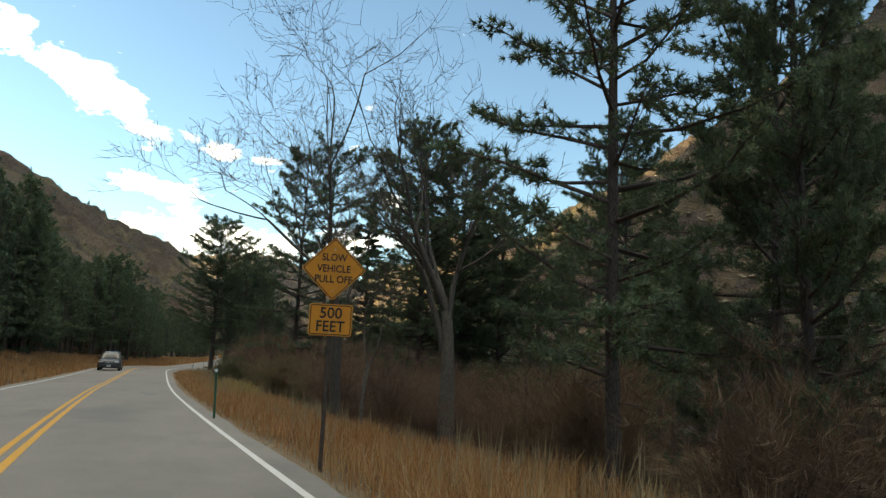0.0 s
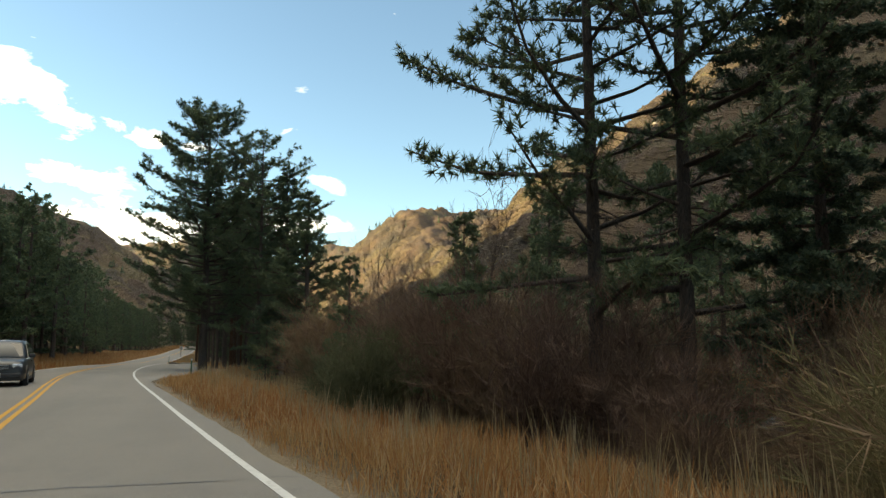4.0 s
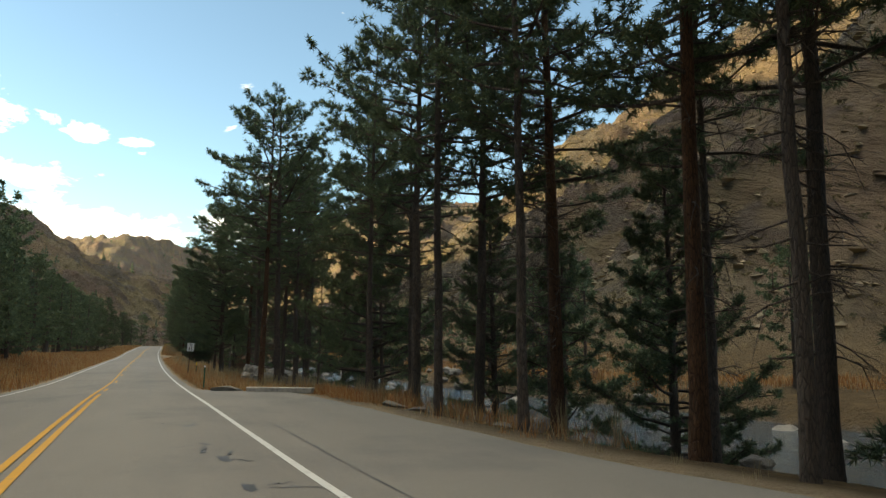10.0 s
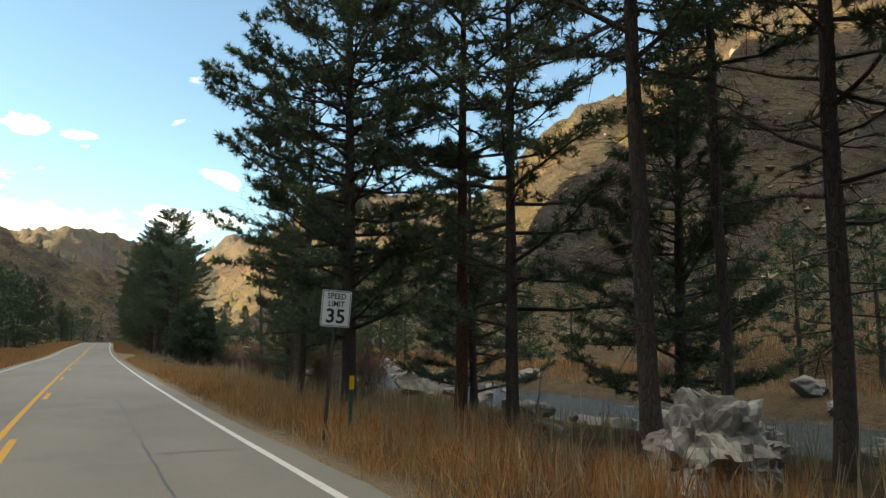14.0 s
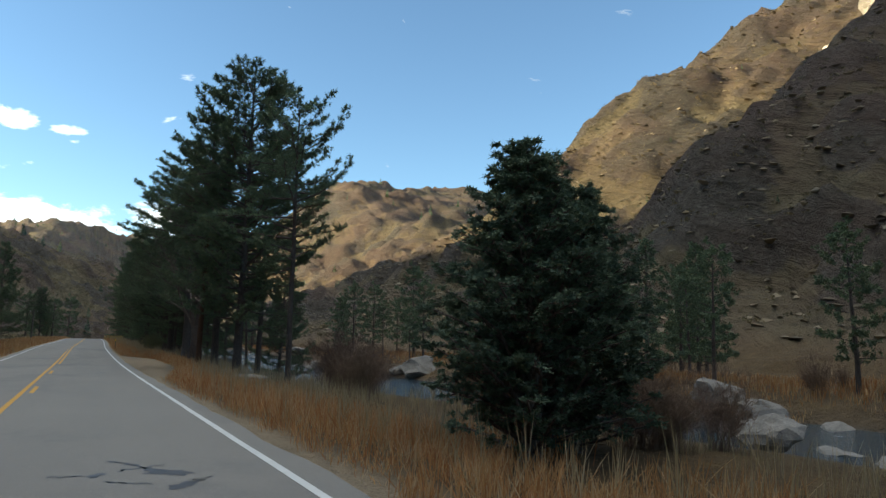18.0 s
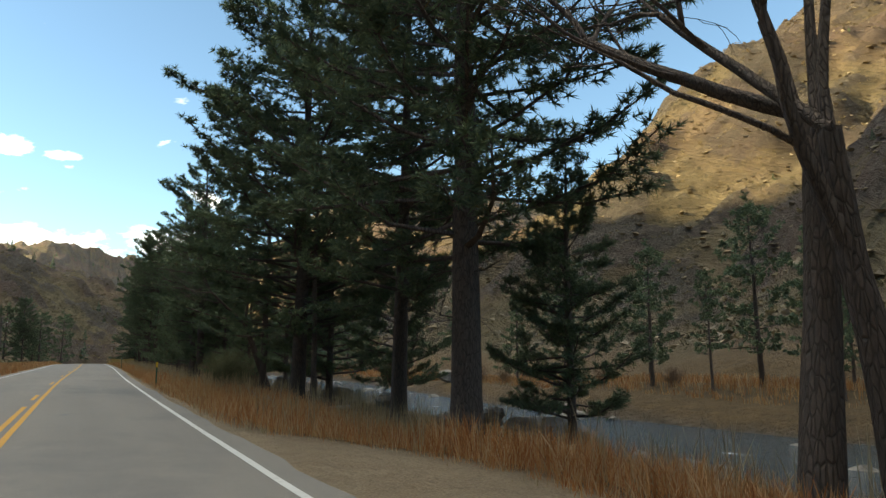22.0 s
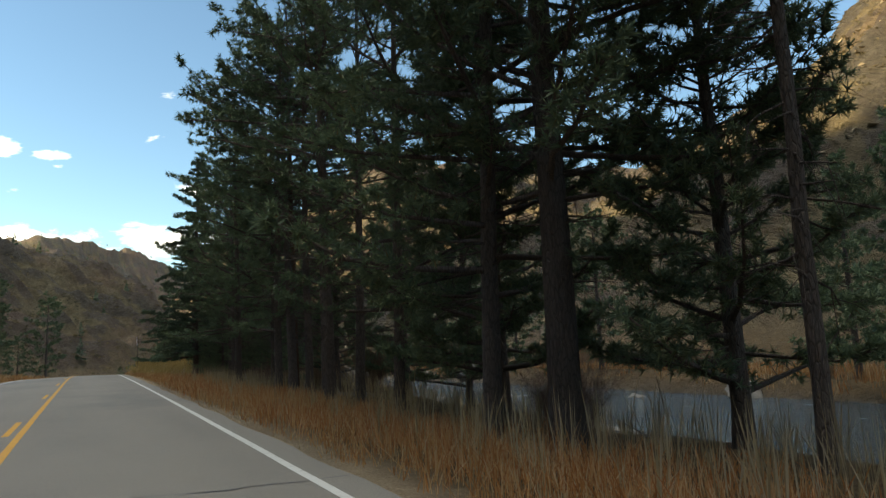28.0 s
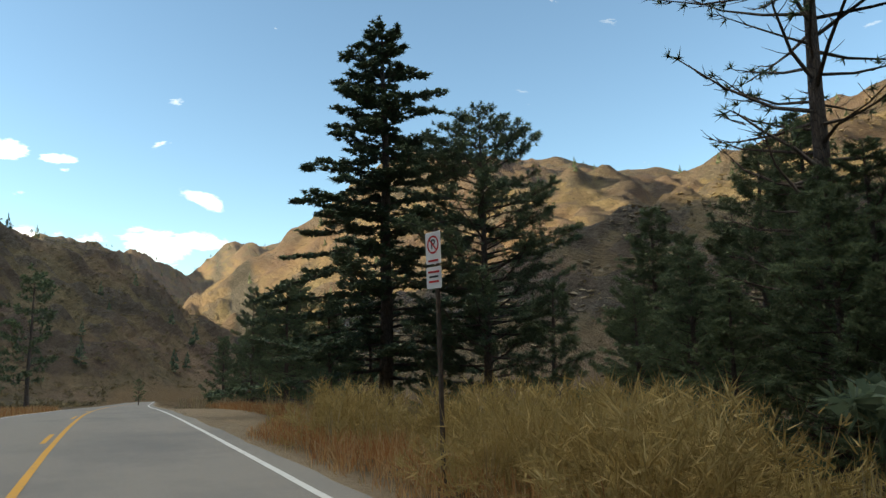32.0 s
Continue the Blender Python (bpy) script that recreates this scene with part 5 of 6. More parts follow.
# ---- signs, marker posts, car, road repairs, dead wood ----
ORANGE = plain("orange_sign_face", (0.72, 0.27, 0.02), 0.5, 0.4, 0.0, 0.10, 5.0)
WHITE_SIGN = plain("white_sign_face", (0.78, 0.78, 0.76), 0.5, 0.4, 0.0, 0.06, 5.0)
BLACK_INK = plain("black_sign_ink", (0.02, 0.02, 0.02), 0.55, 0.3, 0.0, 0.1)
RED_INK = plain("red_sign_ink", (0.55, 0.03, 0.03), 0.55, 0.3, 0.0, 0.1)
STEEL = plain("galvanised_steel", (0.42, 0.43, 0.44), 0.45, 0.5, 0.8, 0.25, 20.0)
RUSTY = plain("weathered_post_steel", (0.10, 0.075, 0.06), 0.7, 0.3, 0.3, 0.4, 14.0)
GREEN_POST = plain("green_marker_paint", (0.03, 0.12, 0.07), 0.55, 0.4, 0.0, 0.25, 14.0)
YELLOW_TOP = plain("yellow_reflector", (0.75, 0.45, 0.02), 0.4, 0.5, 0.0, 0.1, 20.0)
WHITE_TOP = plain("white_reflector", (0.75, 0.76, 0.76), 0.4, 0.5, 0.0, 0.1, 20.0)
DEAD_WOOD = bark("weathered_dead_wood", (0.26, 0.235, 0.20), (0.50, 0.46, 0.40))


def rounded(width, height, radius, steps=5):
    """Outline of a rectangle with round corners, in the x-z plane."""
    out = []
    for cx, cz, a0 in ((1, 1, 0), (-1, 1, 90), (-1, -1, 180), (1, -1, 270)):
        for i in range(steps + 1):
            a = radians(a0 + 90 * i / steps)
            out.append((cx * (width / 2 - radius) + radius * math.cos(a), cz * (height / 2 - radius) + radius * math.sin(a)))
    return out


def plate(outline, depth, front=0.0):
    """A flat plate whose front lies at y = front and looks along -y."""
    bm = bmesh.new()
    a = [bm.verts.new((x, front, z)) for x, z in outline]
    b = [bm.verts.new((x, front + depth, z)) for x, z in outline]
    bm.faces.new(a)
    bm.faces.new(b[::-1])
    for i in range(len(a)):
        j = (i + 1) % len(a)
        bm.faces.new((a[i], b[i], b[j], a[j]))
    bmesh.ops.recalc_face_normals(bm, faces=bm.faces[:])
    return bm


def ring(outer, inner, front, depth=0.0015):
    bm = bmesh.new()
    rows = [[bm.verts.new((x, y, z)) for x, z in line] for line, y in ((outer, front), (inner, front), (inner, front + depth), (outer, front + depth))]
    for k in range(4):
        p, q = rows[k], rows[(k + 1) % 4]
        for i in range(len(p)):
            j = (i + 1) % len(p)
            bm.faces.new((p[i], p[j], q[j], q[i]))
    bmesh.ops.recalc_face_normals(bm, faces=bm.faces[:])
    return bm


def turn45(line):
    c = math.sqrt(0.5)
    return [((x - z) * c, (x + z) * c) for x, z in line]


def lettering(text, size, x, z, mat, parent, front=-0.004, wide=1.0, bold=0.012):
    """Words as a thin mesh on a sign's front, centred at x, z."""
    cu = bpy.data.curves.new("lettering", "FONT")
    cu.body, cu.size, cu.align_x, cu.align_y = text, size, "CENTER", "CENTER"
    cu.extrude, cu.offset = 0.0008, size * bold
    cu.resolution_u = 4
    ob = bpy.data.objects.new("lettering", cu)
    scene.collection.objects.link(ob)
    bpy.context.view_layer.update()
    me = bpy.data.meshes.new_from_object(ob.evaluated_get(bpy.context.evaluated_depsgraph_get()))
    bpy.data.objects.remove(ob)
    me.transform(Matrix.Translation((x, front, z)) @ Matrix.Rotation(radians(90), 4, "X") @ Matrix.Diagonal((wide, 1, 1, 1)))
    me.materials.clear()
    return part("lettering", me, parent, material=mat)


def bolts(parent, places, front=-0.002):
    for x, z in places:
        bm = rod(bmesh.new(), 0.011, 0.008, (x, front, z), Matrix.Rotation(radians(90), 4, "X"), 6)
        part("bolt", bm, parent, material=STEEL)


def channel_post(parent, length, foot=0.0, wide=0.06, deep=0.035, mat=None, at=(0, 0.03, 0)):
    """A U-shaped steel post that stands up from the ground."""
    bm = bmesh.new()
    box(bm, wide * 0.55, 0.005, length, (at[0], at[1], foot + length / 2))
    for s in (-1, 1):
        box(bm, 0.005, deep, length, (at[0] + s * wide * 0.275, at[1] + deep / 2, foot + length / 2))
        box(bm, wide * 0.24, 0.005, length, (at[0] + s * wide * 0.39, at[1] + deep, foot + length / 2))
    return part("post", bm, parent, material=mat or RUSTY)


def stand(root, x, y, yaw=0.0, tilt=0.0, lean=0.0):
    root.matrix_basis = pose(x, y, ground_z(x, y) - 0.05, lean, tilt, yaw)
    return root


# orange warning sign
g0 = ground_z(0.78, 10.73) - 0.05
warn = tagged(new("warning_sign"), "orange diamond warning sign with a smaller plate on a dark post", "road sign")
channel_post(warn, 5.54 - g0)
mid = 5.16 - g0
diamond = turn45(rounded(0.665, 0.665, 0.04))
for name, bm, mat in (("panel", plate(diamond, 0.004), ORANGE), ("border", ring(turn45(rounded(0.635, 0.635, 0.034)), turn45(rounded(0.613, 0.613, 0.026)), -0.0025), BLACK_INK)):
    bmesh.ops.translate(bm, verts=bm.verts[:], vec=(0, 0, mid))
    part(name, bm, warn, material=mat)
for word, dz, size in (("SLOW", 0.165, 0.150), ("VEHICLE", 0.0, 0.150), ("PULL OFF", -0.155, 0.150)):
    lettering(word, size, 0, mid + dz, BLACK_INK, warn, wide=0.86)
low_mid = 4.415 - g0
for name, bm, mat in (("plate", plate(rounded(0.62, 0.46, 0.035), 0.004), ORANGE), ("border", ring(rounded(0.59, 0.43, 0.03), rounded(0.566, 0.406, 0.022), -0.0025), BLACK_INK)):
    bmesh.ops.translate(bm, verts=bm.verts[:], vec=(0, 0, low_mid))
    part(name, bm, warn, material=mat)
lettering("500", 0.22, 0, low_mid + 0.093, BLACK_INK, warn)
lettering("FEET", 0.22, 0, low_mid - 0.100, BLACK_INK, warn, wide=0.92)
bolts(warn, [(0, mid + 0.28), (0, mid - 0.32), (0, low_mid + 0.19), (0, low_mid - 0.19)])
stand(warn, 0.78, 10.73, -4.0)

# speed limit sign, leaning a little
g1 = ground_z(-11.62, 165.4) - 0.05
limit = tagged(new("speed_limit_sign"), "white speed limit sign with black figures, leaning on its post", "road sign")
channel_post(limit, 1.95 - g1)
mid = 1.57 - g1
for name, bm, mat in (("panel", plate(rounded(0.50, 0.62, 0.035), 0.004), WHITE_SIGN), ("border", ring(rounded(0.475, 0.595, 0.03), rounded(0.455, 0.575, 0.022), -0.0025), BLACK_INK)):
    bmesh.ops.translate(bm, verts=bm.verts[:], vec=(0, 0, mid))
    part(name, bm, limit, material=mat)
lettering("SPEED", 0.135, 0, mid + 0.205, BLACK_INK, limit, wide=0.88)
lettering("LIMIT", 0.135, 0, mid + 0.075, BLACK_INK, limit, wide=0.88)
lettering("35", 0.33, 0, mid - 0.140, BLACK_INK, limit, wide=1.05, bold=0.02)
bolts(limit, [(0, mid + 0.28), (0, mid - 0.285)])
stand(limit, -11.72, 165.4, -8.0, 4.0)

# no-parking sign, parallel to the road
g2 = ground_z(-8.76, 403.6) - 0.05
nop = tagged(new("no_parking_sign"), "two small white no-parking signs on a thin rusty post", "road sign")
channel_post(nop, 2.80 - g2)
for name, w, h, mid in (("panel", 0.30, 0.40, 2.55 - g2), ("lower_panel", 0.30, 0.27, 2.18 - g2)):
    bm = plate(rounded(w, h, 0.025), 0.003)
    bmesh.ops.translate(bm, verts=bm.verts[:], vec=(0, 0, mid))
    part(name, bm, nop, material=WHITE_SIGN)
circle = [(math.cos(i * 0.2618), math.sin(i * 0.2618)) for i in range(24)]
mid = 2.59 - g2
bm = ring([(x * 0.115, z * 0.115) for x, z in circle], [(x * 0.092, z * 0.092) for x, z in circle], -0.0025)
box(bm, 0.20, 0.0015, 0.02, (0, -0.005, 0), Matrix.Rotation(radians(45), 4, "Y"))
bmesh.ops.translate(bm, verts=bm.verts[:], vec=(0, 0, mid))
part("symbol", bm, nop, "red ring with a slash", RED_INK)
lettering("P", 0.17, 0, mid, BLACK_INK, nop, front=-0.0025)
for i, (w, z) in enumerate(((0.20, 2.39), (0.22, 2.25), (0.18, 2.19), (0.20, 2.13))):
    bm = box(bmesh.new(), w, 0.002, 0.025, (0, -0.002, z - g2))
    part("bar", bm, nop, material=RED_INK if i != 2 else BLACK_INK)
stand(nop, -8.76, 403.6, -78.0, 0.0, 1.0)


def marker(x, y, yellow_top, tall=1.12, lean=0.0):
    root = tagged(new("marker_post"), "green steel roadside marker post with a %s reflector" % ("yellow" if yellow_top else "white"), "marker post", "roadside marker posts")
    channel_post(root, tall, 0.0, 0.06, 0.025, GREEN_POST, (0, 0.004, 0))
    if yellow_top:
        bm = plate(rounded(0.085, 0.24, 0.012, 3), 0.004, -0.004)
    else:
        bm = plate([(0.042 * x, 0.042 * z) for x, z in circle], 0.006, -0.006)
    bmesh.ops.translate(bm, verts=bm.verts[:], vec=(0, 0, tall - (0.10 if yellow_top else 0.05)))
    part("reflector", bm, root, material=YELLOW_TOP if yellow_top else WHITE_TOP)
    return stand(root, x, y, -6.0, lean)


for y, u, yel, tall, lean in ((19.95, 3.62, False, 1.36, -2), (80.6, 5.85, False, 1.1, 1), (141.5, 4.1, False, 1.15, 1.5), (166, 5.3, True, 1.15, 1), (289.6, 4.2, True, 1.15, 0), (336, 4.1, False, 1.15, -1.5)):
    marker(float(ROAD(y)[0]) + u, y, yel, tall, lean)

# telephone pole beyond the open hillside verge
pole = tagged(new("utility_pole"), "weathered wooden pole on the open verge", "pole")
part("shaft", rod(bmesh.new(), 0.13, 5.4, (0, 0, 0), None, 12, 0.10), pole, material=BARK_GREY)
part("crossarm", box(bmesh.new(), 1.2, 0.10, 0.10, (0, -0.14, 4.9), None, 0.012), pole, material=BARK_GREY)
for s in (-0.5, 0.5):
    part("insulator", rod(bmesh.new(), 0.04, 0.13, (s, -0.14, 4.95), None, 8, 0.025), pole, material=WHITE_TOP)
stand(pole, -22.4, 346.0, 10.0, 1.0)

# ---- grey car in the other lane ----
CAR_PAINT = plain("dark_grey_car_paint", (0.055, 0.060, 0.066), 0.28, 0.6, 0.55, 0.05, 3.0)
CAR_GLASS = plain("dark_car_glass", (0.012, 0.013, 0.015), 0.06, 0.8, 0.0, 0.05, 3.0)
RUBBER = plain("tyre_rubber", (0.02, 0.02, 0.02), 0.85, 0.2, 0.0, 0.2)
TRIM = plain("black_plastic_trim", (0.03, 0.03, 0.032), 0.6, 0.4, 0.0, 0.15)
LENS = plain("lamp_lens", (0.72, 0.74, 0.76), 0.1, 0.8, 0.2, 0.05)
TAIL = plain("red_lamp_lens", (0.40, 0.02, 0.02), 0.15, 0.7, 0.0, 0.1)


def loft(stations, smooth=True):
    """A closed skin through cross-sections (y, half width low, half width high, z low, z high)."""
    bm = bmesh.new()
    rows = []
    for y, wl_, wh, z0, z1 in stations:
        prof = [(0.0, z0), (wl_ * 0.9, z0), (wl_, z0 + 0.12 * (z1 - z0)), (wl_ * 1.01, z0 + 0.5 * (z1 - z0)), (wh, z0 + 0.88 * (z1 - z0)), (wh * 0.93, z1 - 0.01), (wh * 0.5, z1 + 0.02), (0.0, z1 + 0.03)]
        full = prof + [(-x, z) for x, z in prof[-2:0:-1]]
        rows.append([bm.verts.new((x, y, z)) for x, z in full])
    for p, q in zip(rows, rows[1:]):
        for i in range(len(p)):
            j = (i + 1) % len(p)
            bm.faces.new((p[i], p[j], q[j], q[i]))
    bm.faces.new(rows[0])
    bm.faces.new(rows[-1][::-1])
    bmesh.ops.recalc_face_normals(bm, faces=bm.faces[:])
    for f in bm.faces:
        f.smooth = smooth and len(f.verts) == 4
    return bm


def quad_panel(corners, thick):
    bm = bmesh.new()
    c = [Vector(p) for p in corners]
    n = (c[1] - c[0]).cross(c[3] - c[0]).normalized() * thick
    a, b = [bm.verts.new(p) for p in c], [bm.verts.new(p - n) for p in c]
    bm.faces.new(a), bm.faces.new(b[::-1])
    for i in range(4):
        bm.faces.new((a[i], b[i], b[(i + 1) % 4], a[(i + 1) % 4]))
    bmesh.ops.recalc_face_normals(bm, faces=bm.faces[:])
    return bm


def build_car():
    """A sport utility car whose nose looks along -y."""
    car = tagged(new("car"), "dark grey sport utility car standing in the oncoming lane", "car")
    part("body", loft([(-2.30, 0.78, 0.70, 0.32, 0.78), (-2.22, 0.88, 0.80, 0.26, 0.90), (-1.9, 0.93, 0.86, 0.24, 0.98), (-1.0, 0.94, 0.88, 0.24, 1.06), (0.0, 0.94, 0.89, 0.24, 1.08), (1.4, 0.94, 0.89, 0.24, 1.10), (2.15, 0.92, 0.86, 0.28, 1.10), (2.32, 0.84, 0.78, 0.34, 1.02)]), car, material=CAR_PAINT)
    part("cabin", loft([(-1.02, 0.82, 0.80, 1.00, 1.08), (-0.30, 0.84, 0.68, 1.00, 1.66), (0.2, 0.85, 0.69, 1.00, 1.72), (1.4, 0.85, 0.68, 1.00, 1.70), (1.95, 0.82, 0.64, 1.00, 1.60), (2.22, 0.80, 0.74, 1.00, 1.14)]), car, material=CAR_PAINT)
    part("windscreen", quad_panel([(-0.74, -0.96, 1.13), (0.74, -0.96, 1.13), (0.60, -0.38, 1.62), (-0.60, -0.38, 1.62)], 0.03), car, material=CAR_GLASS)
    part("rear_window", quad_panel([(0.68, 2.22, 1.20), (-0.68, 2.22, 1.20), (-0.58, 2.00, 1.56), (0.58, 2.00, 1.56)], 0.03), car, material=CAR_GLASS)
    for s in (-1, 1):
        for y0, y1, y2, y3 in ((-0.72, 0.10, 0.10, -0.28), (0.18, 1.05, 1.05, 0.18), (1.13, 1.95, 1.72, 1.13)):
            c = [(s * 0.875, y0, 1.13), (s * 0.875, y1, 1.13), (s * 0.745, y2, 1.58), (s * 0.745, y3, 1.58)]
            part("side_window", quad_panel(c if s < 0 else c[::-1], 0.02), car, material=CAR_GLASS)
        part("headlight", box(bmesh.new(), 0.34, 0.16, 0.15, (s * 0.66, -2.20, 0.80), Matrix.Rotation(radians(s * 16), 4, "Z"), 0.04), car, material=LENS)
        part("tail_light", box(bmesh.new(), 0.18, 0.14, 0.30, (s * 0.74, 2.25, 0.92), None, 0.04), car, material=TAIL)
        part("wing_mirror", box(bmesh.new(), 0.22, 0.12, 0.16, (s * 1.02, -0.62, 1.14), None, 0.04), car, material=TRIM)
        part("roof_rail", box(bmesh.new(), 0.04, 1.9, 0.04, (s * 0.60, 0.75, 1.76), None, 0.012), car, material=TRIM)
        part("door_handle", box(bmesh.new(), 0.03, 0.20, 0.035, (s * 0.955, 0.0, 0.93), None, 0.008), car, material=TRIM)
        part("sill", box(bmesh.new(), 0.06, 2.3, 0.12, (s * 0.92, 0.0, 0.28), None, 0.02), car, material=TRIM)
        for y in (-1.42, 1.42):
            flip = Matrix.Rotation(radians(90), 4, "Y")
            arch = part("wheel_arch", rod(bmesh.new(), 0.41, 0.10, (s * 0.90 - 0.05, y, 0.38), flip, 24), car, material=TRIM)
            tyre_bm = rod(bmesh.new(), 0.355, 0.24, (s * 0.86 - 0.12, y, 0.355), flip, 28)
            bmesh.ops.bevel(tyre_bm, geom=[e for e in tyre_bm.edges if e.calc_face_angle(0) > 0.9], offset=0.035, segments=2, affect="EDGES")
            wheel = part("wheel", tyre_bm, car, material=RUBBER)
            rim = rod(bmesh.new(), 0.22, 0.26, (s * 0.86 - 0.13, y, 0.355), flip, 20)
            part("rim", rim, wheel, material=STEEL)
            for k in range(5):
                a = Matrix.Rotation(k * 2 * math.pi / 5, 4, "X")
                part("spoke", box(bmesh.new(), 0.275, 0.05, 0.20, Vector((s * 0.86, y, 0.355)) + a @ Vector((0, 0, 0.10)), a, 0.01), wheel, material=TRIM)
    part("grille", box(bmesh.new(), 0.86, 0.06, 0.20, (0, -2.28, 0.76), None, 0.02), car, material=TRIM)
    for k in range(3):
        part("grille_bar", box(bmesh.new(), 0.80, 0.03, 0.022, (0, -2.315, 0.70 + 0.06 * k), None, 0.005), car, material=STEEL)
    part("front_bumper", box(bmesh.new(), 1.66, 0.20, 0.22, (0, -2.24, 0.44), None, 0.06), car, material=TRIM)
    part("rear_bumper", box(bmesh.new(), 1.66, 0.20, 0.24, (0, 2.26, 0.46), None, 0.06), car, material=TRIM)
    part("plate", box(bmesh.new(), 0.31, 0.012, 0.155, (0, -2.35, 0.47), None, 0.004), car, material=WHITE_SIGN)
    part("bar", box(bmesh.new(), 0.22, 0.004, 0.06, (0, -2.358, 0.47)), car, material=BLACK_INK)
    return car


car = build_car()
car.matrix_basis = pose(float(ROAD(75)[0]) - 1.7, 75.0, float(ROAD(75)[1]) - 0.02 * 1.7 + 0.035, 0, 0, math.degrees(math.atan2(float(ROAD(73)[0] - ROAD(77)[0]), 4.0)))

# ---- repairs and cracks in the asphalt ----
TAR = plain("crack_sealing_tar", (0.058, 0.058, 0.060), 0.55, 0.4, 0.0, 0.35, 6.0)
PATCH = plain("newer_asphalt_patch", (0.13, 0.132, 0.137), 0.8, 0.3, 0.0, 0.35, 9.0)
road_ob = bpy.data.objects["road"]


def road_point(y, u, lift):
    xc, zc = ROAD(y)
    dx = ROAD(y + 0.5)[0] - ROAD(y - 0.5)[0]
    n = np.hypot(dx, 1)
    return np.stack([xc + u / n, y - u * dx / n, zc - 0.02 * np.abs(u) + lift], -1)


def strip(name, ys, us, width, mat, across):
    """A wandering tar strip along a line on the road."""
    ys, us, width = np.asarray(ys, float), np.asarray(us, float), np.asarray(width, float)
    dy, du = (width, 0) if across else (0, width)
    a, b = road_point(ys - dy, us - du, 0.0395), road_point(ys + dy, us + du, 0.0395)
    v = np.stack([a, b], 1).reshape(-1, 3)
    i = np.arange(len(ys) - 1)[:, None] * 2
    f = i + np.array([0, 1, 3, 2])
    if across:
        f = f[:, ::-1]
    return part(name, mesh_from(name, v, f[:, ::-1], [mat], True), road_ob)


cr = np.random.default_rng(17)
y = 6.0
while y < 430:
    y += cr.uniform(7, 18)
    a, b = (-3.7, 3.7) if cr.random() < 0.6 else ((-3.6, cr.uniform(-0.6, 0.6)) if cr.random() < 0.5 else (cr.uniform(-0.6, 0.6), 3.6))
    us = np.linspace(a, b, 30)
    ys = y + np.cumsum(cr.normal(0, 0.045, 30)) + cr.uniform(-0.08, 0.08) * us
    strip("crack_seal", ys, us, 0.006 + 0.015 * np.abs(cr.normal(0, 0.6, 30)), TAR, True)
for y0, y1, u0 in ((72, 122, 3.85), (136, 176, 1.8), (330, 362, -1.7)):
    ys = np.arange(y0, y1, 0.6)
    us = u0 + np.cumsum(cr.normal(0, 0.02, len(ys)))
    strip("crack_seal", ys, us, 0.007 + 0.016 * np.abs(cr.normal(0, 0.6, len(ys))), TAR, False)


def tar_blot(y, u, size):
    """A spilled blot of sealing tar with cracks that run out of it."""
    n = 26
    a = np.linspace(0, 2 * np.pi, n, endpoint=False)
    r = size * (0.55 + 0.45 * cr.random(n)) * (1 + 0.5 * np.cos(a * 2 + cr.uniform(0, 6)))
    rim = road_point(y + 1.6 * r * np.sin(a), u + r * np.cos(a), 0.0395)
    v = np.vstack([road_point(np.array([y]), np.array([u]), 0.0395), rim])
    i = np.arange(n)
    part("tar_blot", mesh_from("tar_blot", v, np.stack([i * 0, i + 1, (i + 1) % n + 1], 1), [TAR], True), road_ob)
    for k in range(2):
        b = cr.uniform(0, 6.28)
        f = np.linspace(0.3, 1.0, 12)
        long = cr.uniform(0.4, 1.0)
        strip("crack_seal", y + f * long * 1.3 * math.sin(b) + 0.03 * cr.normal(0, 1, 12), u + f * long * math.cos(b) + 0.03 * cr.normal(0, 1, 12), 0.012 + 0.02 * cr.random(12), TAR, abs(math.cos(b)) > 0.7)


for y, u, size in ((32, 2.3, 0.42), (33.2, 2.0, 0.3), (32.4, 0.6, 0.35), (35, 1.2, 0.3), (114.3, 2.5, 0.13), (116.7, 2.5, 0.15), (118.5, 2.4, 0.1), (121.9, 2.4, 0.16), (151.9, 2.0, 0.18), (176, 1.2, 0.16), (211.4, 2.1, 0.2), (210.6, 2.15, 0.14), (211.4, 1.4, 0.1), (238.3, 2.0, 0.26), (243, 1.0, 0.12), (273, 0.9, 0.14), (331, 1.2, 0.12), (386, 1.6, 0.12)):
    tar_blot(y, u, size)

# ---- dead wood on the bank ----


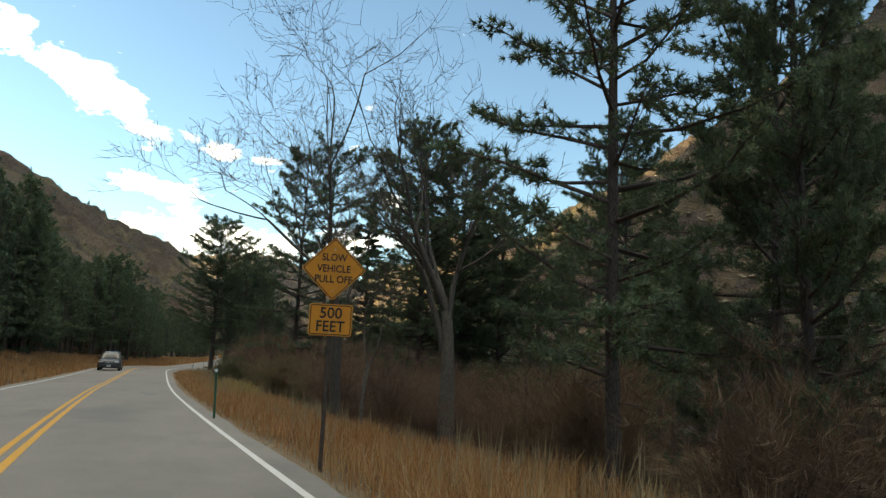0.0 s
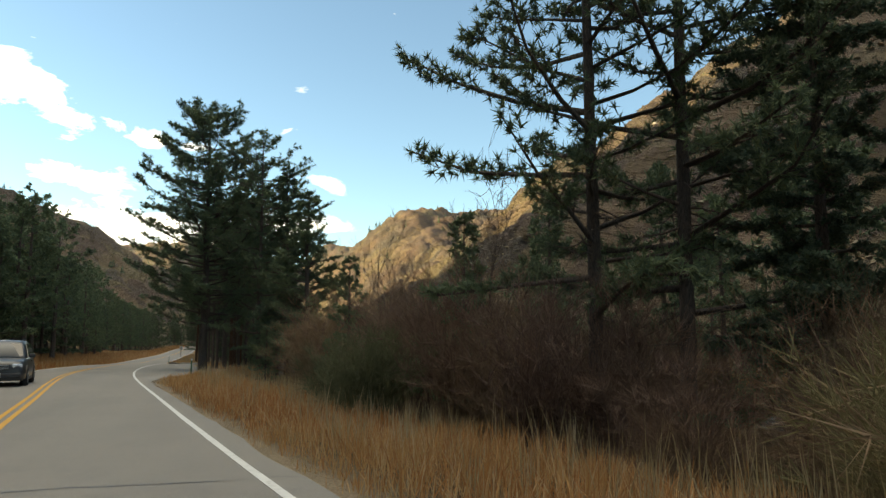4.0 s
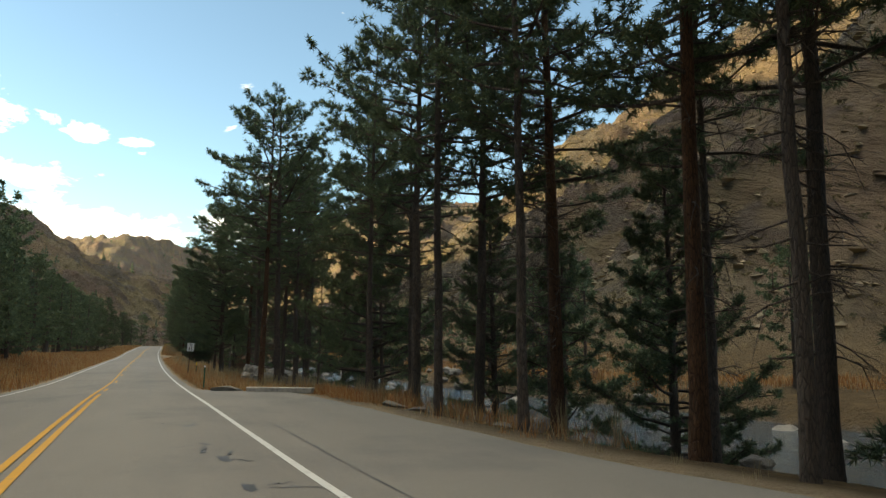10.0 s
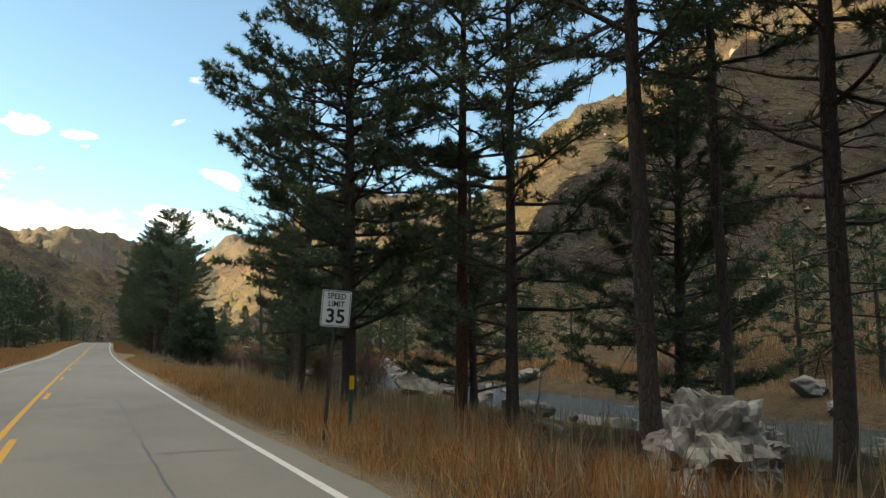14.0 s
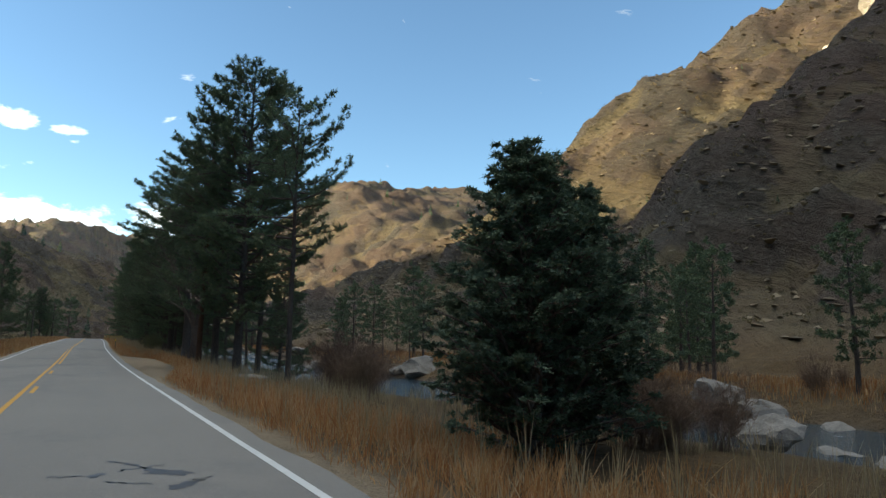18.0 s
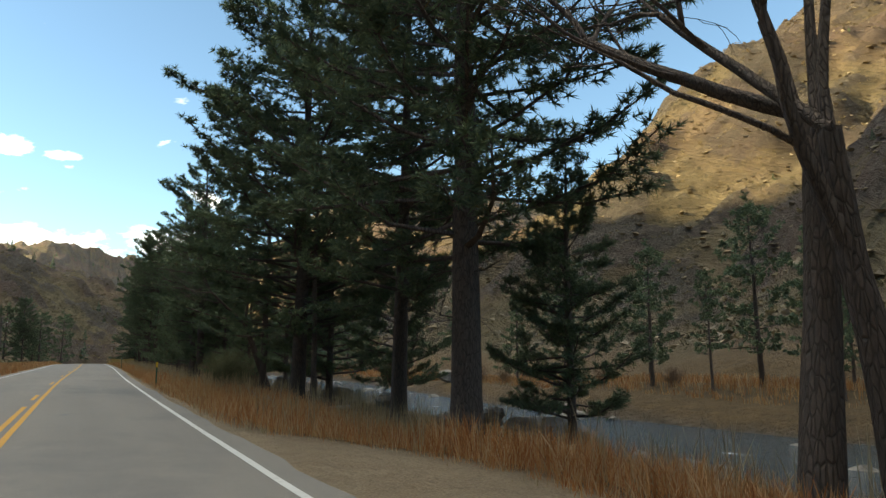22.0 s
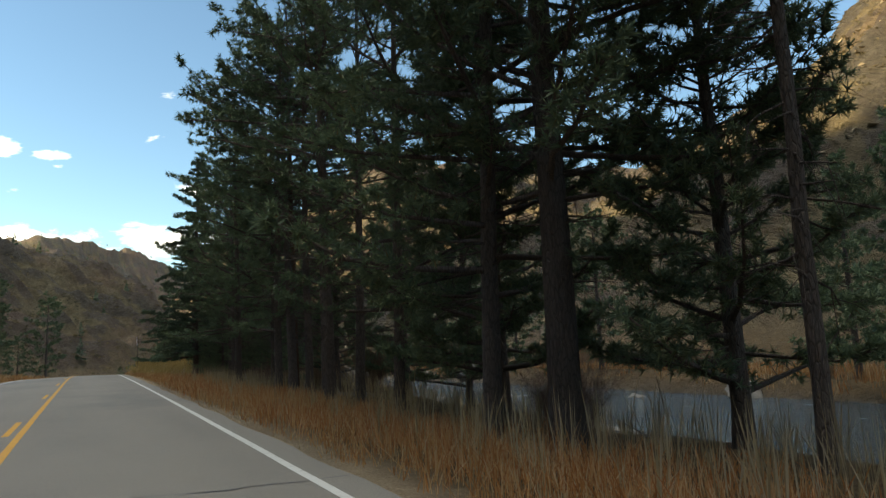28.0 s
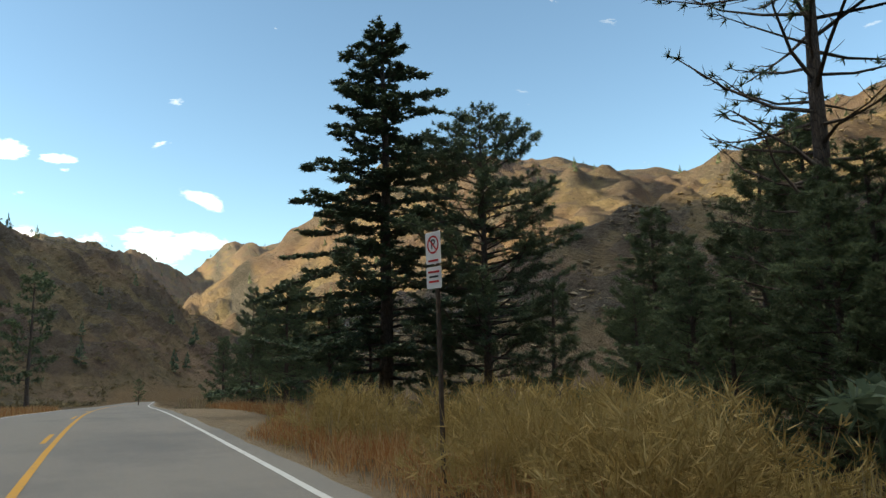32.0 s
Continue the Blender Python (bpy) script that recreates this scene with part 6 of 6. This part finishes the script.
def dead_limb(seed, y, u, length, thick, yaw, lift=0.0, pitch=0.0):
    r = np.random.default_rng(seed)
    n = 8
    d, p, pts = np.array([1.0, 0, 0]), np.zeros(3), [np.zeros(3)]
    for i in range(n):
        d = turned(d + [0, 0, -0.01], r, 0.10)
        d[2] *= 0.5
        p = p + d * length / n
        pts.append(p)
    pts = np.array(pts)
    paths = [(pts, thick * np.linspace(1, 0.35, n + 1))]
    for k in range(7):
        i = r.integers(2, n)
        e = turned(d * 0.6 + r.normal(0, 0.5, 3) + [0, 0, 0.35], r, 0.2)
        m = length * r.uniform(0.12, 0.3)
        paths.append((np.array([pts[i], pts[i] + e * m * 0.5 + r.normal(0, 0.03, 3), pts[i] + e * m]), np.array([0.35, 0.22, 0.1]) * thick))
    x = float(ROAD(y)[0]) + u
    ob = tagged(new("dead_limb"), "pale fallen dead limb lying in the grass", "dead wood", "fallen dead limbs")
    for k, path in enumerate(paths):
        v, f = tubes([path], 7)
        part("twig" if k else "limb", mesh_from("limb", v, f, [DEAD_WOOD], True), ob)
    a = radians(yaw)
    z0, z1 = ground_z(x, y), ground_z(x + length * math.cos(a), y + length * math.sin(a))
    ob.matrix_basis = Matrix.LocRotScale((x, y, z0 + thick * 0.55 + lift), Euler((0, -math.atan2(z1 - z0, length) - radians(pitch), a)), None)


for seed, y, u, ln, th, yaw in ((1, 148.5, 9.6, 4.5, 0.10, 60), (2, 152, 11.0, 3.5, 0.08, 150), (3, 158.5, 10.4, 4.0, 0.09, 20), (4, 167, 10.6, 5.0, 0.12, 75), (5, 104, 11.2, 4.0, 0.09, 110), (6, 121, 11.0, 3.6, 0.08, 40), (7, 246, 10.2, 4.2, 0.10, 85),
                                (9, 278, 9.6, 3.8, 0.09, 130), (10, 347, 9.6, 3.6, 0.08, 50), (11, 361, 9.9, 4.2, 0.09, 95), (12, 380, 11.0, 4.4, 0.10, 160)):
    dead_limb(seed, y, u, ln, th, yaw)

# concrete beam at the end of the lay-by
CONCRETE = plain("weathered_concrete", (0.36, 0.33, 0.29), 0.85, 0.25, 0.0, 0.3, 5.0)
beam_bm = box(bmesh.new(), 2.9, 0.36, 0.22, (0, 0, 0.06), None, 0.03)
beam = tagged(new("concrete_beam", bpy.data.meshes.new("concrete_beam")), "long pale concrete beam lying across the end of the lay-by", "barrier")
beam_bm.to_mesh(beam.data)
beam_bm.free()
beam.data.materials.append(CONCRETE)
beam.matrix_basis = pose(-9.3, 137.6, ground_z(-9.3, 137.6) + 0.06, 0, 0, -31.0)
